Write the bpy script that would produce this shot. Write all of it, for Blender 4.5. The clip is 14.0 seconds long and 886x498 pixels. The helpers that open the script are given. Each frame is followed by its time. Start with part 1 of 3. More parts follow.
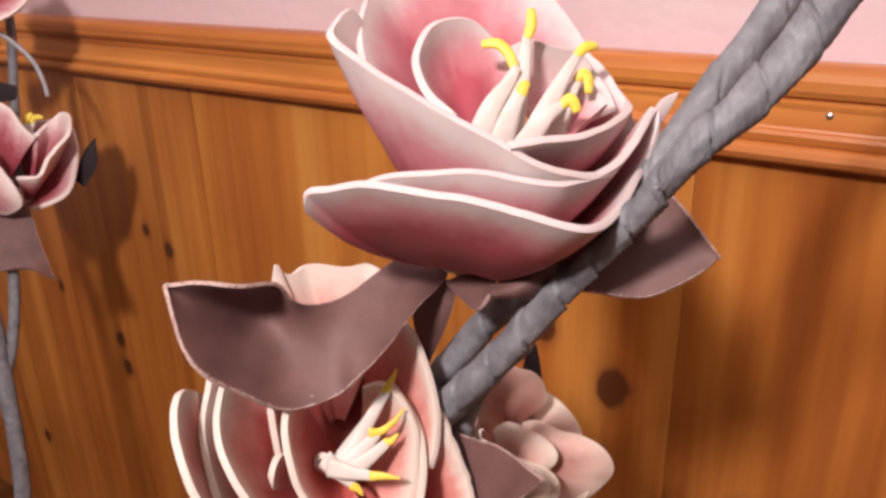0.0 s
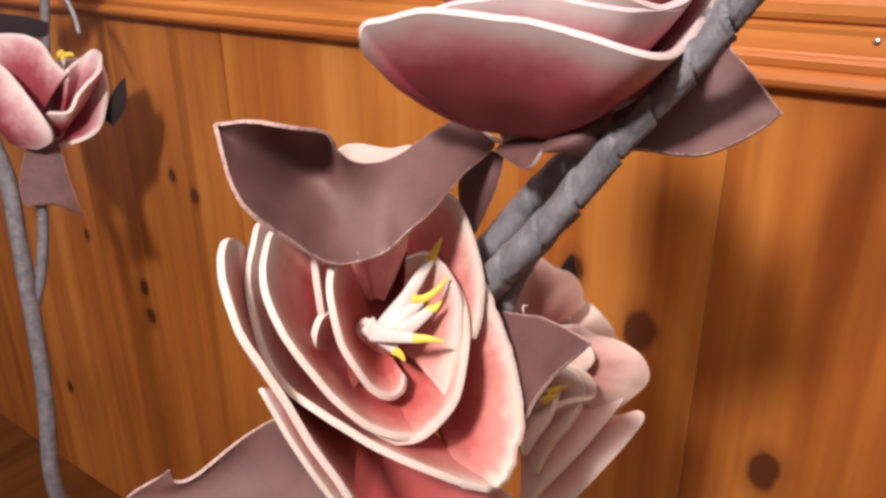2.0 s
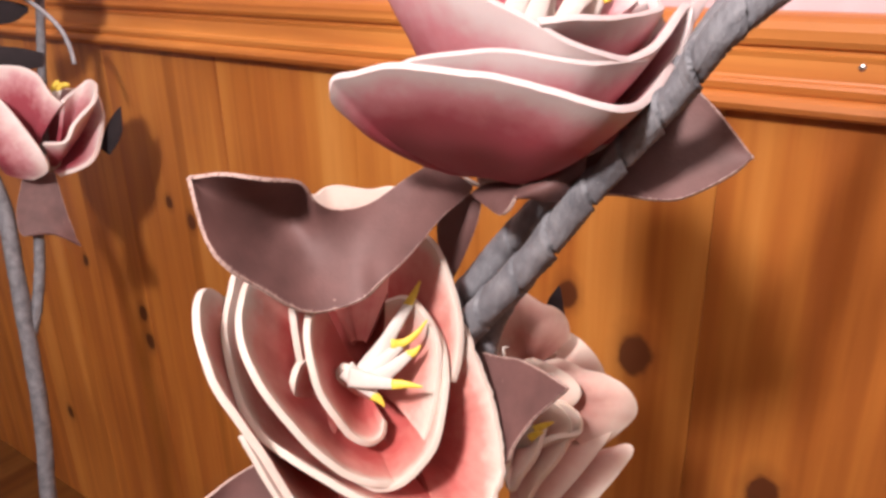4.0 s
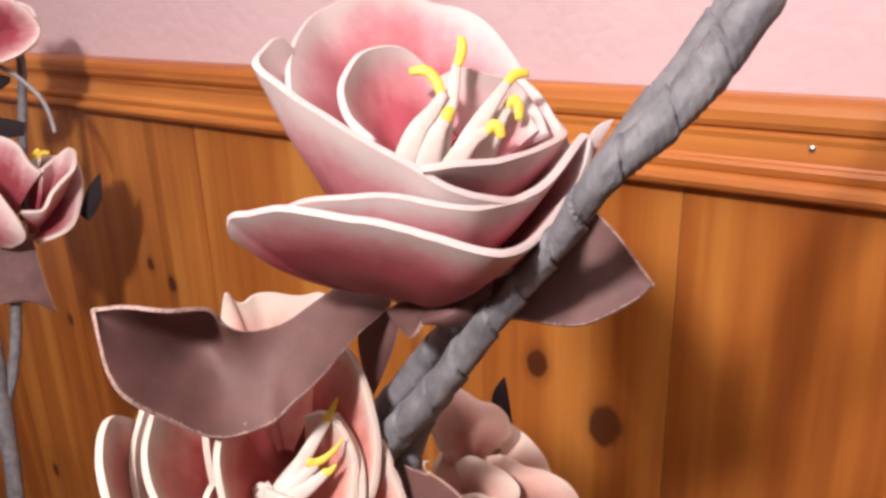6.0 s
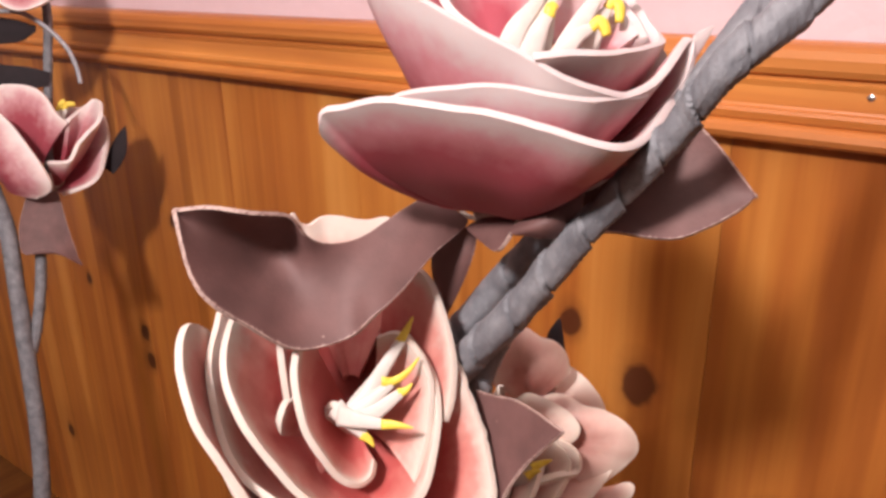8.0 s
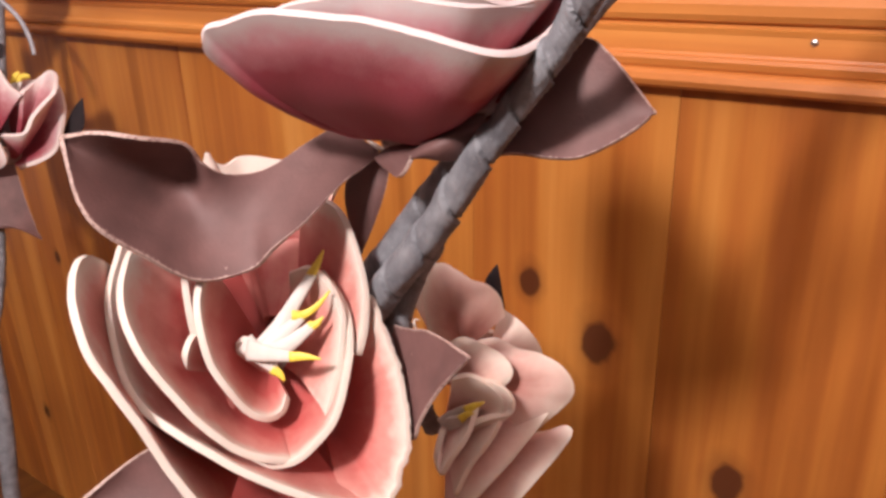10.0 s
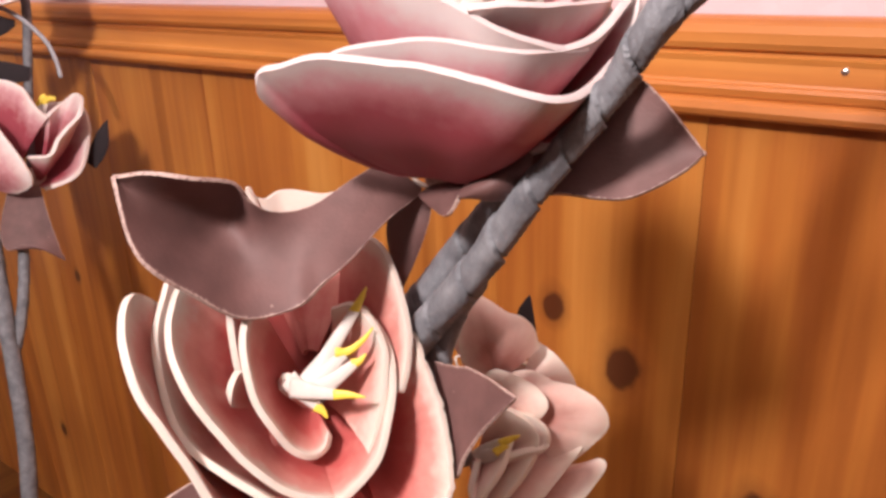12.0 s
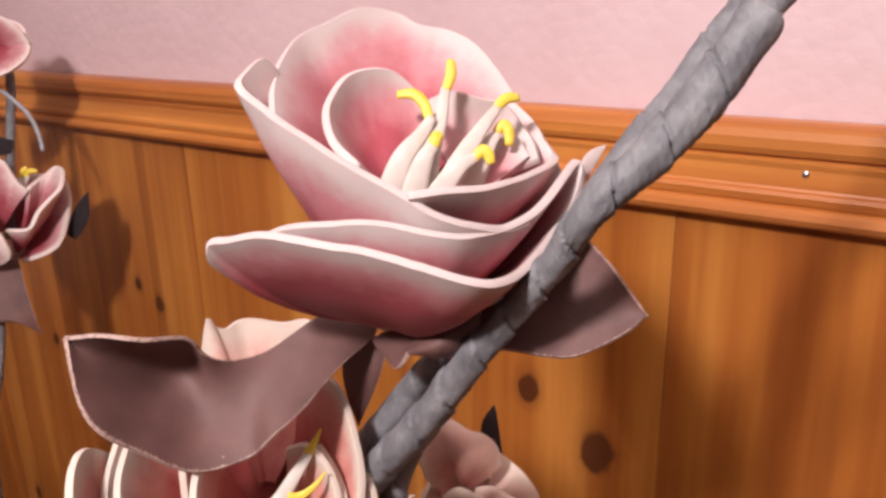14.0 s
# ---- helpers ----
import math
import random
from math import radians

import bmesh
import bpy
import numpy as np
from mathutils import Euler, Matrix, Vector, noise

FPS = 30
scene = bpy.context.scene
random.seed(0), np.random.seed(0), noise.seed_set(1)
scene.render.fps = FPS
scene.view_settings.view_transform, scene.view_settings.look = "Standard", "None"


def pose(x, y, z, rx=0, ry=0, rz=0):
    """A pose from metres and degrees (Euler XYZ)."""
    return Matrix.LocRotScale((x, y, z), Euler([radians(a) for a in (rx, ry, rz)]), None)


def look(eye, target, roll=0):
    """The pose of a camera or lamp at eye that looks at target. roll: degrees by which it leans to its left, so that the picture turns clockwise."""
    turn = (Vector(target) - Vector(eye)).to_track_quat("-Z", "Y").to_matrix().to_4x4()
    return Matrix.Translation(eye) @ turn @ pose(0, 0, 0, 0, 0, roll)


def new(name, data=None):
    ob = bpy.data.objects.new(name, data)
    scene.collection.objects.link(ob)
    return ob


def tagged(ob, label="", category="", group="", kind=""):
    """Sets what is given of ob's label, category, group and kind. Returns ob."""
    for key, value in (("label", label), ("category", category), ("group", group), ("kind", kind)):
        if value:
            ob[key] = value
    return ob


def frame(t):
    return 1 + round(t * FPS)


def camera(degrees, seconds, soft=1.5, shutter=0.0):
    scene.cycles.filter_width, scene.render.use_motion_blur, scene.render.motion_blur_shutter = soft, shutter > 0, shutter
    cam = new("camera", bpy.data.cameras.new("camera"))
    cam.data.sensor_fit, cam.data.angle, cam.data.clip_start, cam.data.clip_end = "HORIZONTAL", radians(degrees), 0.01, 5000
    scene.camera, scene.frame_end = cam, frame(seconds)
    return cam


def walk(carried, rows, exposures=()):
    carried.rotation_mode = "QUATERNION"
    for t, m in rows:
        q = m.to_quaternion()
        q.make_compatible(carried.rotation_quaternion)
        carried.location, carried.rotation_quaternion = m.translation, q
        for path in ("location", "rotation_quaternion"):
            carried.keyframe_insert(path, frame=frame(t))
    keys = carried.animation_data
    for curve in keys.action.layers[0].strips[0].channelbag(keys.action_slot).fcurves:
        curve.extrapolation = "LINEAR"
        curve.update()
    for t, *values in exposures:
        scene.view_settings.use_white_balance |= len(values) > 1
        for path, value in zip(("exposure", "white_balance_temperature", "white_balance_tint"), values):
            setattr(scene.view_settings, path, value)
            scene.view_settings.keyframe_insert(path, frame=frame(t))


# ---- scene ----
cam = camera(60.0, 14.0, soft=3.0)
EXPOSURE = [(0.0, -0.15), (0.5, -0.2), (1.0, -0.05), (2.0, 0.02), (4.5, 0.15), (5.5, 0.14), (6.3, -0.13), (7.0, -0.13), (7.5, -0.05), (8.1, 0.08), (9.0, 0.1), (11.5, 0.13), (12.6, 0.15), (13.3, -0.02), (14.0, -0.18)]
PATH = [
    (0, (0.065, 0.314, 1.283), (-0.985, 1.839, 0.527), -1.4),
    (0.5, (0.067, 0.315, 1.274), (-0.972, 1.842, 0.506), -1.2),
    (1, (0.069, 0.312, 1.266), (-0.98, 1.829, 0.492), -1.0),
    (1.5, (0.067, 0.3, 1.251), (-0.996, 1.804, 0.472), -0.6),
    (2, (0.062, 0.293, 1.233), (-1.014, 1.782, 0.443), -0.4),
    (2.2, (0.06, 0.292, 1.229), (-1.015, 1.782, 0.439), -0.3),
    (4.3, (0.074, 0.31, 1.246), (-1.015, 1.812, 0.498), -1.5),
    (4.5, (0.081, 0.318, 1.246), (-1.004, 1.826, 0.503), -1.6),
    (5, (0.092, 0.331, 1.256), (-1.0, 1.845, 0.538), -1.9),
    (5.5, (0.095, 0.338, 1.266), (-1.007, 1.857, 0.573), -1.8),
    (6, (0.095, 0.335, 1.277), (-1.025, 1.854, 0.616), -1.8),
    (6.5, (0.092, 0.328, 1.289), (-1.039, 1.85, 0.653), -1.4),
    (7, (0.082, 0.319, 1.281), (-1.056, 1.832, 0.637), -1.1),
    (7.5, (0.071, 0.317, 1.265), (-1.061, 1.82, 0.585), -0.9),
    (8, (0.067, 0.316, 1.248), (-1.052, 1.815, 0.538), -0.8),
    (8.5, (0.073, 0.32, 1.237), (-1.034, 1.816, 0.504), -1.0),
    (9, (0.081, 0.328, 1.227), (-1.013, 1.823, 0.472), -1.3),
    (9.2, (0.085, 0.332, 1.227), (-1.004, 1.828, 0.469), -1.4),
    (11.3, (0.101, 0.33, 1.222), (-0.996, 1.835, 0.492), -1.9),
    (11.5, (0.094, 0.328, 1.226), (-1.009, 1.83, 0.501), -1.8),
    (12, (0.083, 0.327, 1.234), (-1.033, 1.825, 0.521), -1.7),
    (12.5, (0.077, 0.33, 1.245), (-1.05, 1.825, 0.54), -1.7),
    (13, (0.073, 0.334, 1.256), (-1.048, 1.847, 0.579), -1.6),
    (13.5, (0.082, 0.345, 1.266), (-1.024, 1.884, 0.627), -1.3),
    (14, (0.091, 0.344, 1.277), (-1.022, 1.888, 0.664), -1.2),
]
walk(cam, [(t, look(eye, target, roll)) for t, eye, target, roll in PATH], EXPOSURE)

# ---- world and light ----
world = bpy.data.worlds.new("world")
scene.world = world
world.use_nodes = True
wn = world.node_tree.nodes
wn["Background"].inputs[0].default_value = (0.9, 0.78, 0.7, 1)
wn["Background"].inputs[1].default_value = 0.02

LAMP = (0.02, -0.42, 1.98)
bulb = bpy.data.lights.new("pendant_bulb", "POINT")
bulb.energy, bulb.color, bulb.shadow_soft_size = 120, (0.985, 0.872, 0.865), 0.08
new("pendant_bulb", bulb).location = LAMP



# ---- materials ----
def mat(name, rough=0.5, metal=0.0):
    m = bpy.data.materials.new(name)
    m.use_nodes = True
    n, l = m.node_tree.nodes, m.node_tree.links
    b = n["Principled BSDF"]
    b.inputs["Roughness"].default_value, b.inputs["Metallic"].default_value = rough, metal
    return m, n, l, b


def noise_at(n, l, scale, detail=4.0, stretch=(1, 1, 1), source="Object"):
    tc, mp, tx = n.new("ShaderNodeTexCoord"), n.new("ShaderNodeMapping"), n.new("ShaderNodeTexNoise")
    mp.inputs["Scale"].default_value = stretch
    tx.inputs["Scale"].default_value, tx.inputs["Detail"].default_value = scale, detail
    l.new(tc.outputs[source], mp.inputs[0])
    l.new(mp.outputs[0], tx.inputs["Vector"])
    return tx


def ramp(n, l, source, stops):
    r = n.new("ShaderNodeValToRGB")
    e = r.color_ramp.elements
    while len(e) < len(stops):
        e.new(0.5)
    for k, (pos, col) in zip(e, stops):
        k.position, k.color = pos, (*col, 1)
    l.new(source, r.inputs[0])
    return r


def mixed(n, l, fac, a, b, kind="MIX"):
    x = n.new("ShaderNodeMix")
    x.data_type, x.blend_type = "RGBA", kind
    for slot, v in ((0, fac), (6, a), (7, b)):
        if isinstance(v, (int, float)):
            x.inputs[slot].default_value = v
        elif isinstance(v, tuple):
            x.inputs[slot].default_value = (*v, 1)
        else:
            l.new(v, x.inputs[slot])
    return x.outputs[2]


def sums(n, l, op, a, b, c=None):
    x = n.new("ShaderNodeMath")
    x.operation = op
    for slot, v in enumerate((a, b, c)):
        if v is None:
            continue
        if isinstance(v, (int, float)):
            x.inputs[slot].default_value = v
        else:
            l.new(v, x.inputs[slot])
    return x.outputs[0]


def bump(n, l, b, height, strength, distance):
    x = n.new("ShaderNodeBump")
    x.inputs["Strength"].default_value, x.inputs["Distance"].default_value = strength, distance
    l.new(height, x.inputs["Height"])
    l.new(x.outputs[0], b.inputs["Normal"])


def petal_paint(name, edge, blush, deep, reach=0.2, bare=0.03):
    """Foam sheet, sprayed from the base outwards; the bare cut edge stays pale. reach: where the spray covers it; bare: how wide the unsprayed edge is."""
    m, n, l, b = mat(name, 0.55)
    uv, sep = n.new("ShaderNodeUVMap"), n.new("ShaderNodeSeparateXYZ")
    uv.uv_map = "sheet"
    l.new(uv.outputs[0], sep.inputs[0])
    big, fine, mott = noise_at(n, l, 45, 3), noise_at(n, l, 900, 2), noise_at(n, l, 190, 4)
    streak = noise_at(n, l, 14, 3, (1, 0.12, 1), "UV")
    drift = 0
    for tex, share in ((big, 0.42), (mott, 0.16), (streak, 0.16)):
        drift = sums(n, l, "MULTIPLY_ADD", sums(n, l, "SUBTRACT", tex.outputs[0], 0.5), share, drift)
    inner = sums(n, l, "MINIMUM", sums(n, l, "MULTIPLY", sep.outputs[1], 5.0), 1.0)
    v = sums(n, l, "MULTIPLY_ADD", drift, inner, sep.outputs[1])
    soft = tuple(0.5 * (p + q) for p, q in zip(edge, blush))
    c = ramp(n, l, v, [(0.0, edge), (bare, edge), (bare + (reach - bare) * 0.45, soft), (reach, blush), (reach + 0.3, deep), (1.0, tuple(k * 0.8 for k in deep))])
    l.new(c.outputs[0], b.inputs["Base Color"])
    b.inputs["Subsurface Weight"].default_value = 0.12
    b.inputs["Subsurface Radius"].default_value = (0.004, 0.002, 0.0015)
    b.inputs["Subsurface Scale"].default_value = 1.0
    b.inputs["Specular IOR Level"].default_value = 0.35
    bump(n, l, b, sums(n, l, "MULTIPLY_ADD", big.outputs[0], 0.6, fine.outputs[0]), 0.25, 0.0004)
    return m


pink_foam = petal_paint("pink_foam", (0.54, 0.455, 0.44), (0.50, 0.21, 0.23), (0.35, 0.065, 0.088), 0.31, 0.07)
peach_foam = petal_paint("peach_foam", (0.60, 0.51, 0.44), (0.56, 0.25, 0.21), (0.40, 0.08, 0.072), 0.14)
cream_foam = petal_paint("cream_foam", (0.76, 0.65, 0.55), (0.70, 0.46, 0.39), (0.55, 0.26, 0.22), 0.25)
rose_foam = petal_paint("rose_foam", (0.74, 0.64, 0.60), (0.54, 0.28, 0.29), (0.32, 0.06, 0.08), 0.26)


def leaf_material(name, face, edge, rough=0.5):
    m, n, l, b = mat(name, rough)
    uv, sep = n.new("ShaderNodeUVMap"), n.new("ShaderNodeSeparateXYZ")
    uv.uv_map = "sheet"
    l.new(uv.outputs[0], sep.inputs[0])
    big, fine = noise_at(n, l, 60, 4), noise_at(n, l, 700, 3)
    c = ramp(n, l, big.outputs[0], [(0.3, tuple(k * 0.8 for k in face)), (0.7, tuple(k * 1.18 for k in face))])
    rim = ramp(n, l, sums(n, l, "MULTIPLY_ADD", sums(n, l, "SUBTRACT", fine.outputs[0], 0.5), 0.055, sep.outputs[1]), [(0.0, (1, 1, 1)), (0.012, (0, 0, 0))])
    speck = ramp(n, l, fine.outputs[0], [(0.70, (0, 0, 0)), (0.78, (0.35, 0.35, 0.35))])
    c = mixed(n, l, speck.outputs[0], c.outputs[0], tuple(min(1, k * 1.7) for k in face))
    lint = n.new("ShaderNodeTexVoronoi")
    lint.inputs["Scale"].default_value = 150
    tc = n.new("ShaderNodeTexCoord")
    l.new(tc.outputs["Object"], lint.inputs["Vector"])
    dot = ramp(n, l, lint.outputs["Distance"], [(0.06, (0.8, 0.8, 0.8)), (0.12, (0, 0, 0))])
    some = ramp(n, l, noise_at(n, l, 28, 2).outputs[0], [(0.56, (0, 0, 0)), (0.62, (1, 1, 1))])
    c = mixed(n, l, sums(n, l, "MULTIPLY", dot.outputs[0], some.outputs[0]), c, edge)
    l.new(mixed(n, l, rim.outputs[0], c, edge), b.inputs["Base Color"])
    bump(n, l, b, sums(n, l, "MULTIPLY_ADD", big.outputs[0], 0.5, fine.outputs[0]), 0.35, 0.0005)
    return m


brown_foam = leaf_material("brown_foam", (0.126, 0.060, 0.054), (0.40, 0.28, 0.24), 0.66)
# Near-black copy of the leaf foam; on far leaves its darkness stands for shade.
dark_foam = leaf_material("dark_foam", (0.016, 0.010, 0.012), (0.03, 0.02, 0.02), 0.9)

white_foam, n, l, b = mat("white_foam", 0.55)
c = ramp(n, l, noise_at(n, l, 120, 3).outputs[0], [(0.3, (0.52, 0.46, 0.41)), (0.7, (0.61, 0.55, 0.50))])
l.new(c.outputs[0], b.inputs["Base Color"])
yellow_foam, n, l, b = mat("yellow_foam", 0.5)
c = ramp(n, l, noise_at(n, l, 300, 3).outputs[0], [(0.3, (0.66, 0.47, 0.045)), (0.7, (0.78, 0.60, 0.08))])
l.new(c.outputs[0], b.inputs["Base Color"])

wrap_paper, n, l, b = mat("wrap_paper", 0.62)
big, fine = noise_at(n, l, 90, 5), noise_at(n, l, 1100, 3)
c = ramp(n, l, big.outputs[0], [(0.25, (0.095, 0.096, 0.106)), (0.5, (0.155, 0.156, 0.168)), (0.78, (0.25, 0.25, 0.26))])
speck = ramp(n, l, fine.outputs[0], [(0.66, (0, 0, 0)), (0.76, (0.6, 0.6, 0.6))])
l.new(mixed(n, l, speck.outputs[0], c.outputs[0], (0.40, 0.39, 0.38)), b.inputs["Base Color"])
turn, pull, crepe, tc = n.new("ShaderNodeMapping"), n.new("ShaderNodeMapping"), n.new("ShaderNodeTexNoise"), n.new("ShaderNodeTexCoord")
turn.inputs["Rotation"].default_value = (0, math.radians(-22), 0)
pull.inputs["Scale"].default_value = (1, 0.6, 0.13)
crepe.inputs["Scale"].default_value, crepe.inputs["Detail"].default_value, crepe.inputs["Distortion"].default_value = 230, 3, 0.8
l.new(tc.outputs["Object"], turn.inputs[0])
l.new(turn.outputs[0], pull.inputs[0])
l.new(pull.outputs[0], crepe.inputs["Vector"])
bump(n, l, b, sums(n, l, "MULTIPLY_ADD", big.outputs[0], 1.0, sums(n, l, "MULTIPLY_ADD", crepe.outputs[0], 1.5, sums(n, l, "MULTIPLY", fine.outputs[0], 0.6))), 0.6, 0.0009)

steel, n, l, b = mat("grey_metal", 0.55, 0.2)
c = ramp(n, l, noise_at(n, l, 150, 3).outputs[0], [(0.3, (0.26, 0.26, 0.28)), (0.7, (0.38, 0.38, 0.40))])
l.new(c.outputs[0], b.inputs["Base Color"])
zinc, n, l, b = mat("screw_metal", 0.25, 1.0)
c = ramp(n, l, noise_at(n, l, 600, 3).outputs[0], [(0.3, (0.7, 0.68, 0.65)), (0.7, (0.9, 0.88, 0.86))])
l.new(c.outputs[0], b.inputs["Base Color"])

KNOTS = [(-0.272, 0.878, 0.013), (-0.190, 0.826, 0.020), (-0.044, 0.708, 0.018), (0.12, 0.70, 0.016), (-0.936, 0.83, 0.011), (-0.988, 0.854, 0.009), (-1.292, 0.682, 0.009), (-1.126, 0.613, 0.013), (-1.502, 0.256, 0.012), (-1.12, 0.557, 0.014)]


def pine(name, along, knots=(), tone=(1, 1, 1)):
    """Varnished pine; along: the scale of the grain on each axis, in world places."""
    m, n, l, b = mat(name, 0.34)
    geo = n.new("ShaderNodeNewGeometry")
    info = n.new("ShaderNodeObjectInfo")
    place = geo.outputs["Position"]
    shift = n.new("ShaderNodeVectorMath")
    shift.operation = "MULTIPLY_ADD"
    shift.inputs[1].default_value = (7.0, 3.0, 11.0)
    l.new(info.outputs["Random"], shift.inputs[0])
    l.new(place, shift.inputs[2])

    def streaks(scale, detail, stretch, warp):
        mp, tx = n.new("ShaderNodeMapping"), n.new("ShaderNodeTexNoise")
        mp.inputs["Scale"].default_value = stretch
        tx.inputs["Scale"].default_value, tx.inputs["Detail"].default_value, tx.inputs["Distortion"].default_value = scale, detail, warp
        l.new(shift.outputs[0], mp.inputs[0])
        l.new(mp.outputs[0], tx.inputs["Vector"])
        return tx.outputs[0]

    broad = streaks(17, 3, along, 0.5)
    rings = streaks(48, 3, along, 0.6)
    hair = streaks(190, 3, along, 0.2)
    blotch = streaks(3.2, 3, (1, 1, 1), 0.0)
    g = sums(n, l, "MULTIPLY_ADD", rings, 0.26, sums(n, l, "MULTIPLY", broad, 0.74))
    c = ramp(n, l, g, [(0.30, (0.30, 0.074, 0.012)), (0.44, (0.42, 0.118, 0.017)), (0.56, (0.52, 0.170, 0.024)), (0.72, (0.62, 0.235, 0.040))]).outputs[0]
    dark = ramp(n, l, hair, [(0.30, (0.72, 0.66, 0.6)), (0.55, (1, 1, 1))]).outputs[0]
    c = mixed(n, l, 0.14, c, dark, "MULTIPLY")
    vein = streaks(26, 2, tuple(k * (0.4 if k < 0.5 else 1.0) for k in along), 0.3)
    c = mixed(n, l, 0.55, c, ramp(n, l, vein, [(0.56, (1, 1, 1)), (0.64, (0.70, 0.58, 0.5)), (0.72, (0.52, 0.40, 0.34))]).outputs[0], "MULTIPLY")
    c = mixed(n, l, 0.6, c, ramp(n, l, blotch, [(0.35, (0.74, 0.66, 0.6)), (0.65, (1.08, 1.05, 1.0))]).outputs[0], "MULTIPLY")
    c = mixed(n, l, 0.5, c, ramp(n, l, info.outputs["Random"], [(0.0, (0.82, 0.74, 0.66)), (1.0, (1.1, 1.08, 1.05))]).outputs[0], "MULTIPLY")
    c = mixed(n, l, 1.0, c, tone, "MULTIPLY")
    wob = streaks(40, 2, (1, 1, 1), 0.0)
    for x, z, size in knots:
        d = n.new("ShaderNodeVectorMath")
        d.operation = "SUBTRACT"
        d.inputs[1].default_value = (x, 1.0, z)
        l.new(place, d.inputs[0])
        s = n.new("ShaderNodeVectorMath")
        s.operation = "MULTIPLY"
        s.inputs[1].default_value = (1 / size, 0, 0.72 / size)
        l.new(d.outputs[0], s.inputs[0])
        ln = n.new("ShaderNodeVectorMath")
        ln.operation = "LENGTH"
        l.new(s.outputs[0], ln.inputs[0])
        r = sums(n, l, "MULTIPLY_ADD", sums(n, l, "SUBTRACT", wob, 0.5), 0.7, ln.outputs["Value"])
        halo = ramp(n, l, sums(n, l, "MULTIPLY", r, 0.4), [(0.30, (0.95, 0.95, 0.95)), (0.42, (0.32, 0.32, 0.32)), (0.75, (0, 0, 0))])
        c = mixed(n, l, halo.outputs[0], c, (0.075, 0.020, 0.008))
    l.new(c, b.inputs["Base Color"])
    l.new(ramp(n, l, broad, [(0.3, (0.30, 0.30, 0.30)), (0.7, (0.42, 0.42, 0.42))]).outputs[0], b.inputs["Roughness"])
    bump(n, l, b, sums(n, l, "MULTIPLY_ADD", hair, 0.5, rings), 0.16, 0.0006)
    return m


pine_boards = pine("pine_boards", (1, 1, 0.045), KNOTS, (1.06, 1.30, 1.85))
pine_rail = pine("pine_rail", (0.05, 1, 1), tone=(1.2, 1.48, 2.5))

plaster, n, l, b = mat("pink_wallpaper", 0.7)
tc = n.new("ShaderNodeTexCoord")
vor = n.new("ShaderNodeTexVoronoi")
vor.inputs["Scale"].default_value = 55
l.new(tc.outputs["Object"], vor.inputs["Vector"])
soft = noise_at(n, l, 90, 4)
c = ramp(n, l, noise_at(n, l, 5, 4).outputs[0], [(0.3, (0.66, 0.47, 0.49)), (0.7, (0.72, 0.54, 0.56))])
l.new(c.outputs[0], b.inputs["Base Color"])
bump(n, l, b, sums(n, l, "MULTIPLY_ADD", vor.outputs["Distance"], -1.2, soft.outputs[0]), 0.4, 0.0018)

ceiling_paint, n, l, b = mat("ceiling_paint", 0.8)
c = ramp(n, l, noise_at(n, l, 8, 4).outputs[0], [(0.3, (0.72, 0.69, 0.66)), (0.7, (0.78, 0.75, 0.72))])
l.new(c.outputs[0], b.inputs["Base Color"])
pale_paint, n, l, b = mat("pale_paint", 0.8)
c = ramp(n, l, noise_at(n, l, 6, 4).outputs[0], [(0.3, (0.60, 0.51, 0.49)), (0.7, (0.67, 0.58, 0.55))])
l.new(c.outputs[0], b.inputs["Base Color"])
floor_wood = pine("floor_wood", (1, 0.05, 1), tone=(0.3, 0.35, 0.5))


# ---- mesh helpers ----
def link_mesh(name, bm, material, parent=None, label="", smooth=True):
    me = bpy.data.meshes.new(name)
    bmesh.ops.recalc_face_normals(bm, faces=bm.faces)
    bm.to_mesh(me)
    bm.free()
    for p in me.polygons:
        p.use_smooth = smooth
    me.materials.append(material)
    ob = new(name, me)
    if parent is not None:
        ob.parent = parent
        ob.matrix_parent_inverse = parent.matrix_world.inverted()
    if label:
        tagged(ob, label)
    return ob


def box(bm, lo, hi, bevel=0.0):
    r = bmesh.ops.create_cube(bm, size=1)
    vs = r["verts"]
    for v in vs:
        v.co = Vector([(a + b) / 2 + c * (b - a) for a, b, c in zip(lo, hi, v.co)])
    if bevel:
        es = list({e for v in vs for e in v.link_edges})
        bmesh.ops.bevel(bm, geom=es, offset=bevel, segments=2, affect="EDGES", profile=0.5)


def spline(pts, t):
    """Catmull-Rom through pts; t from 0 to 1."""
    k = min(int(t * (len(pts) - 1)), len(pts) - 2)
    f = t * (len(pts) - 1) - k
    p1, p2 = pts[k], pts[k + 1]
    p0 = pts[k - 1] if k else p1 * 2 - p2
    p3 = pts[k + 2] if k + 2 < len(pts) else p2 * 2 - p1
    return 0.5 * (2 * p1 + (p2 - p0) * f + (2 * p0 - 5 * p1 + 4 * p2 - p3) * f * f + (3 * p1 - p0 - 3 * p2 + p3) * f ** 3)


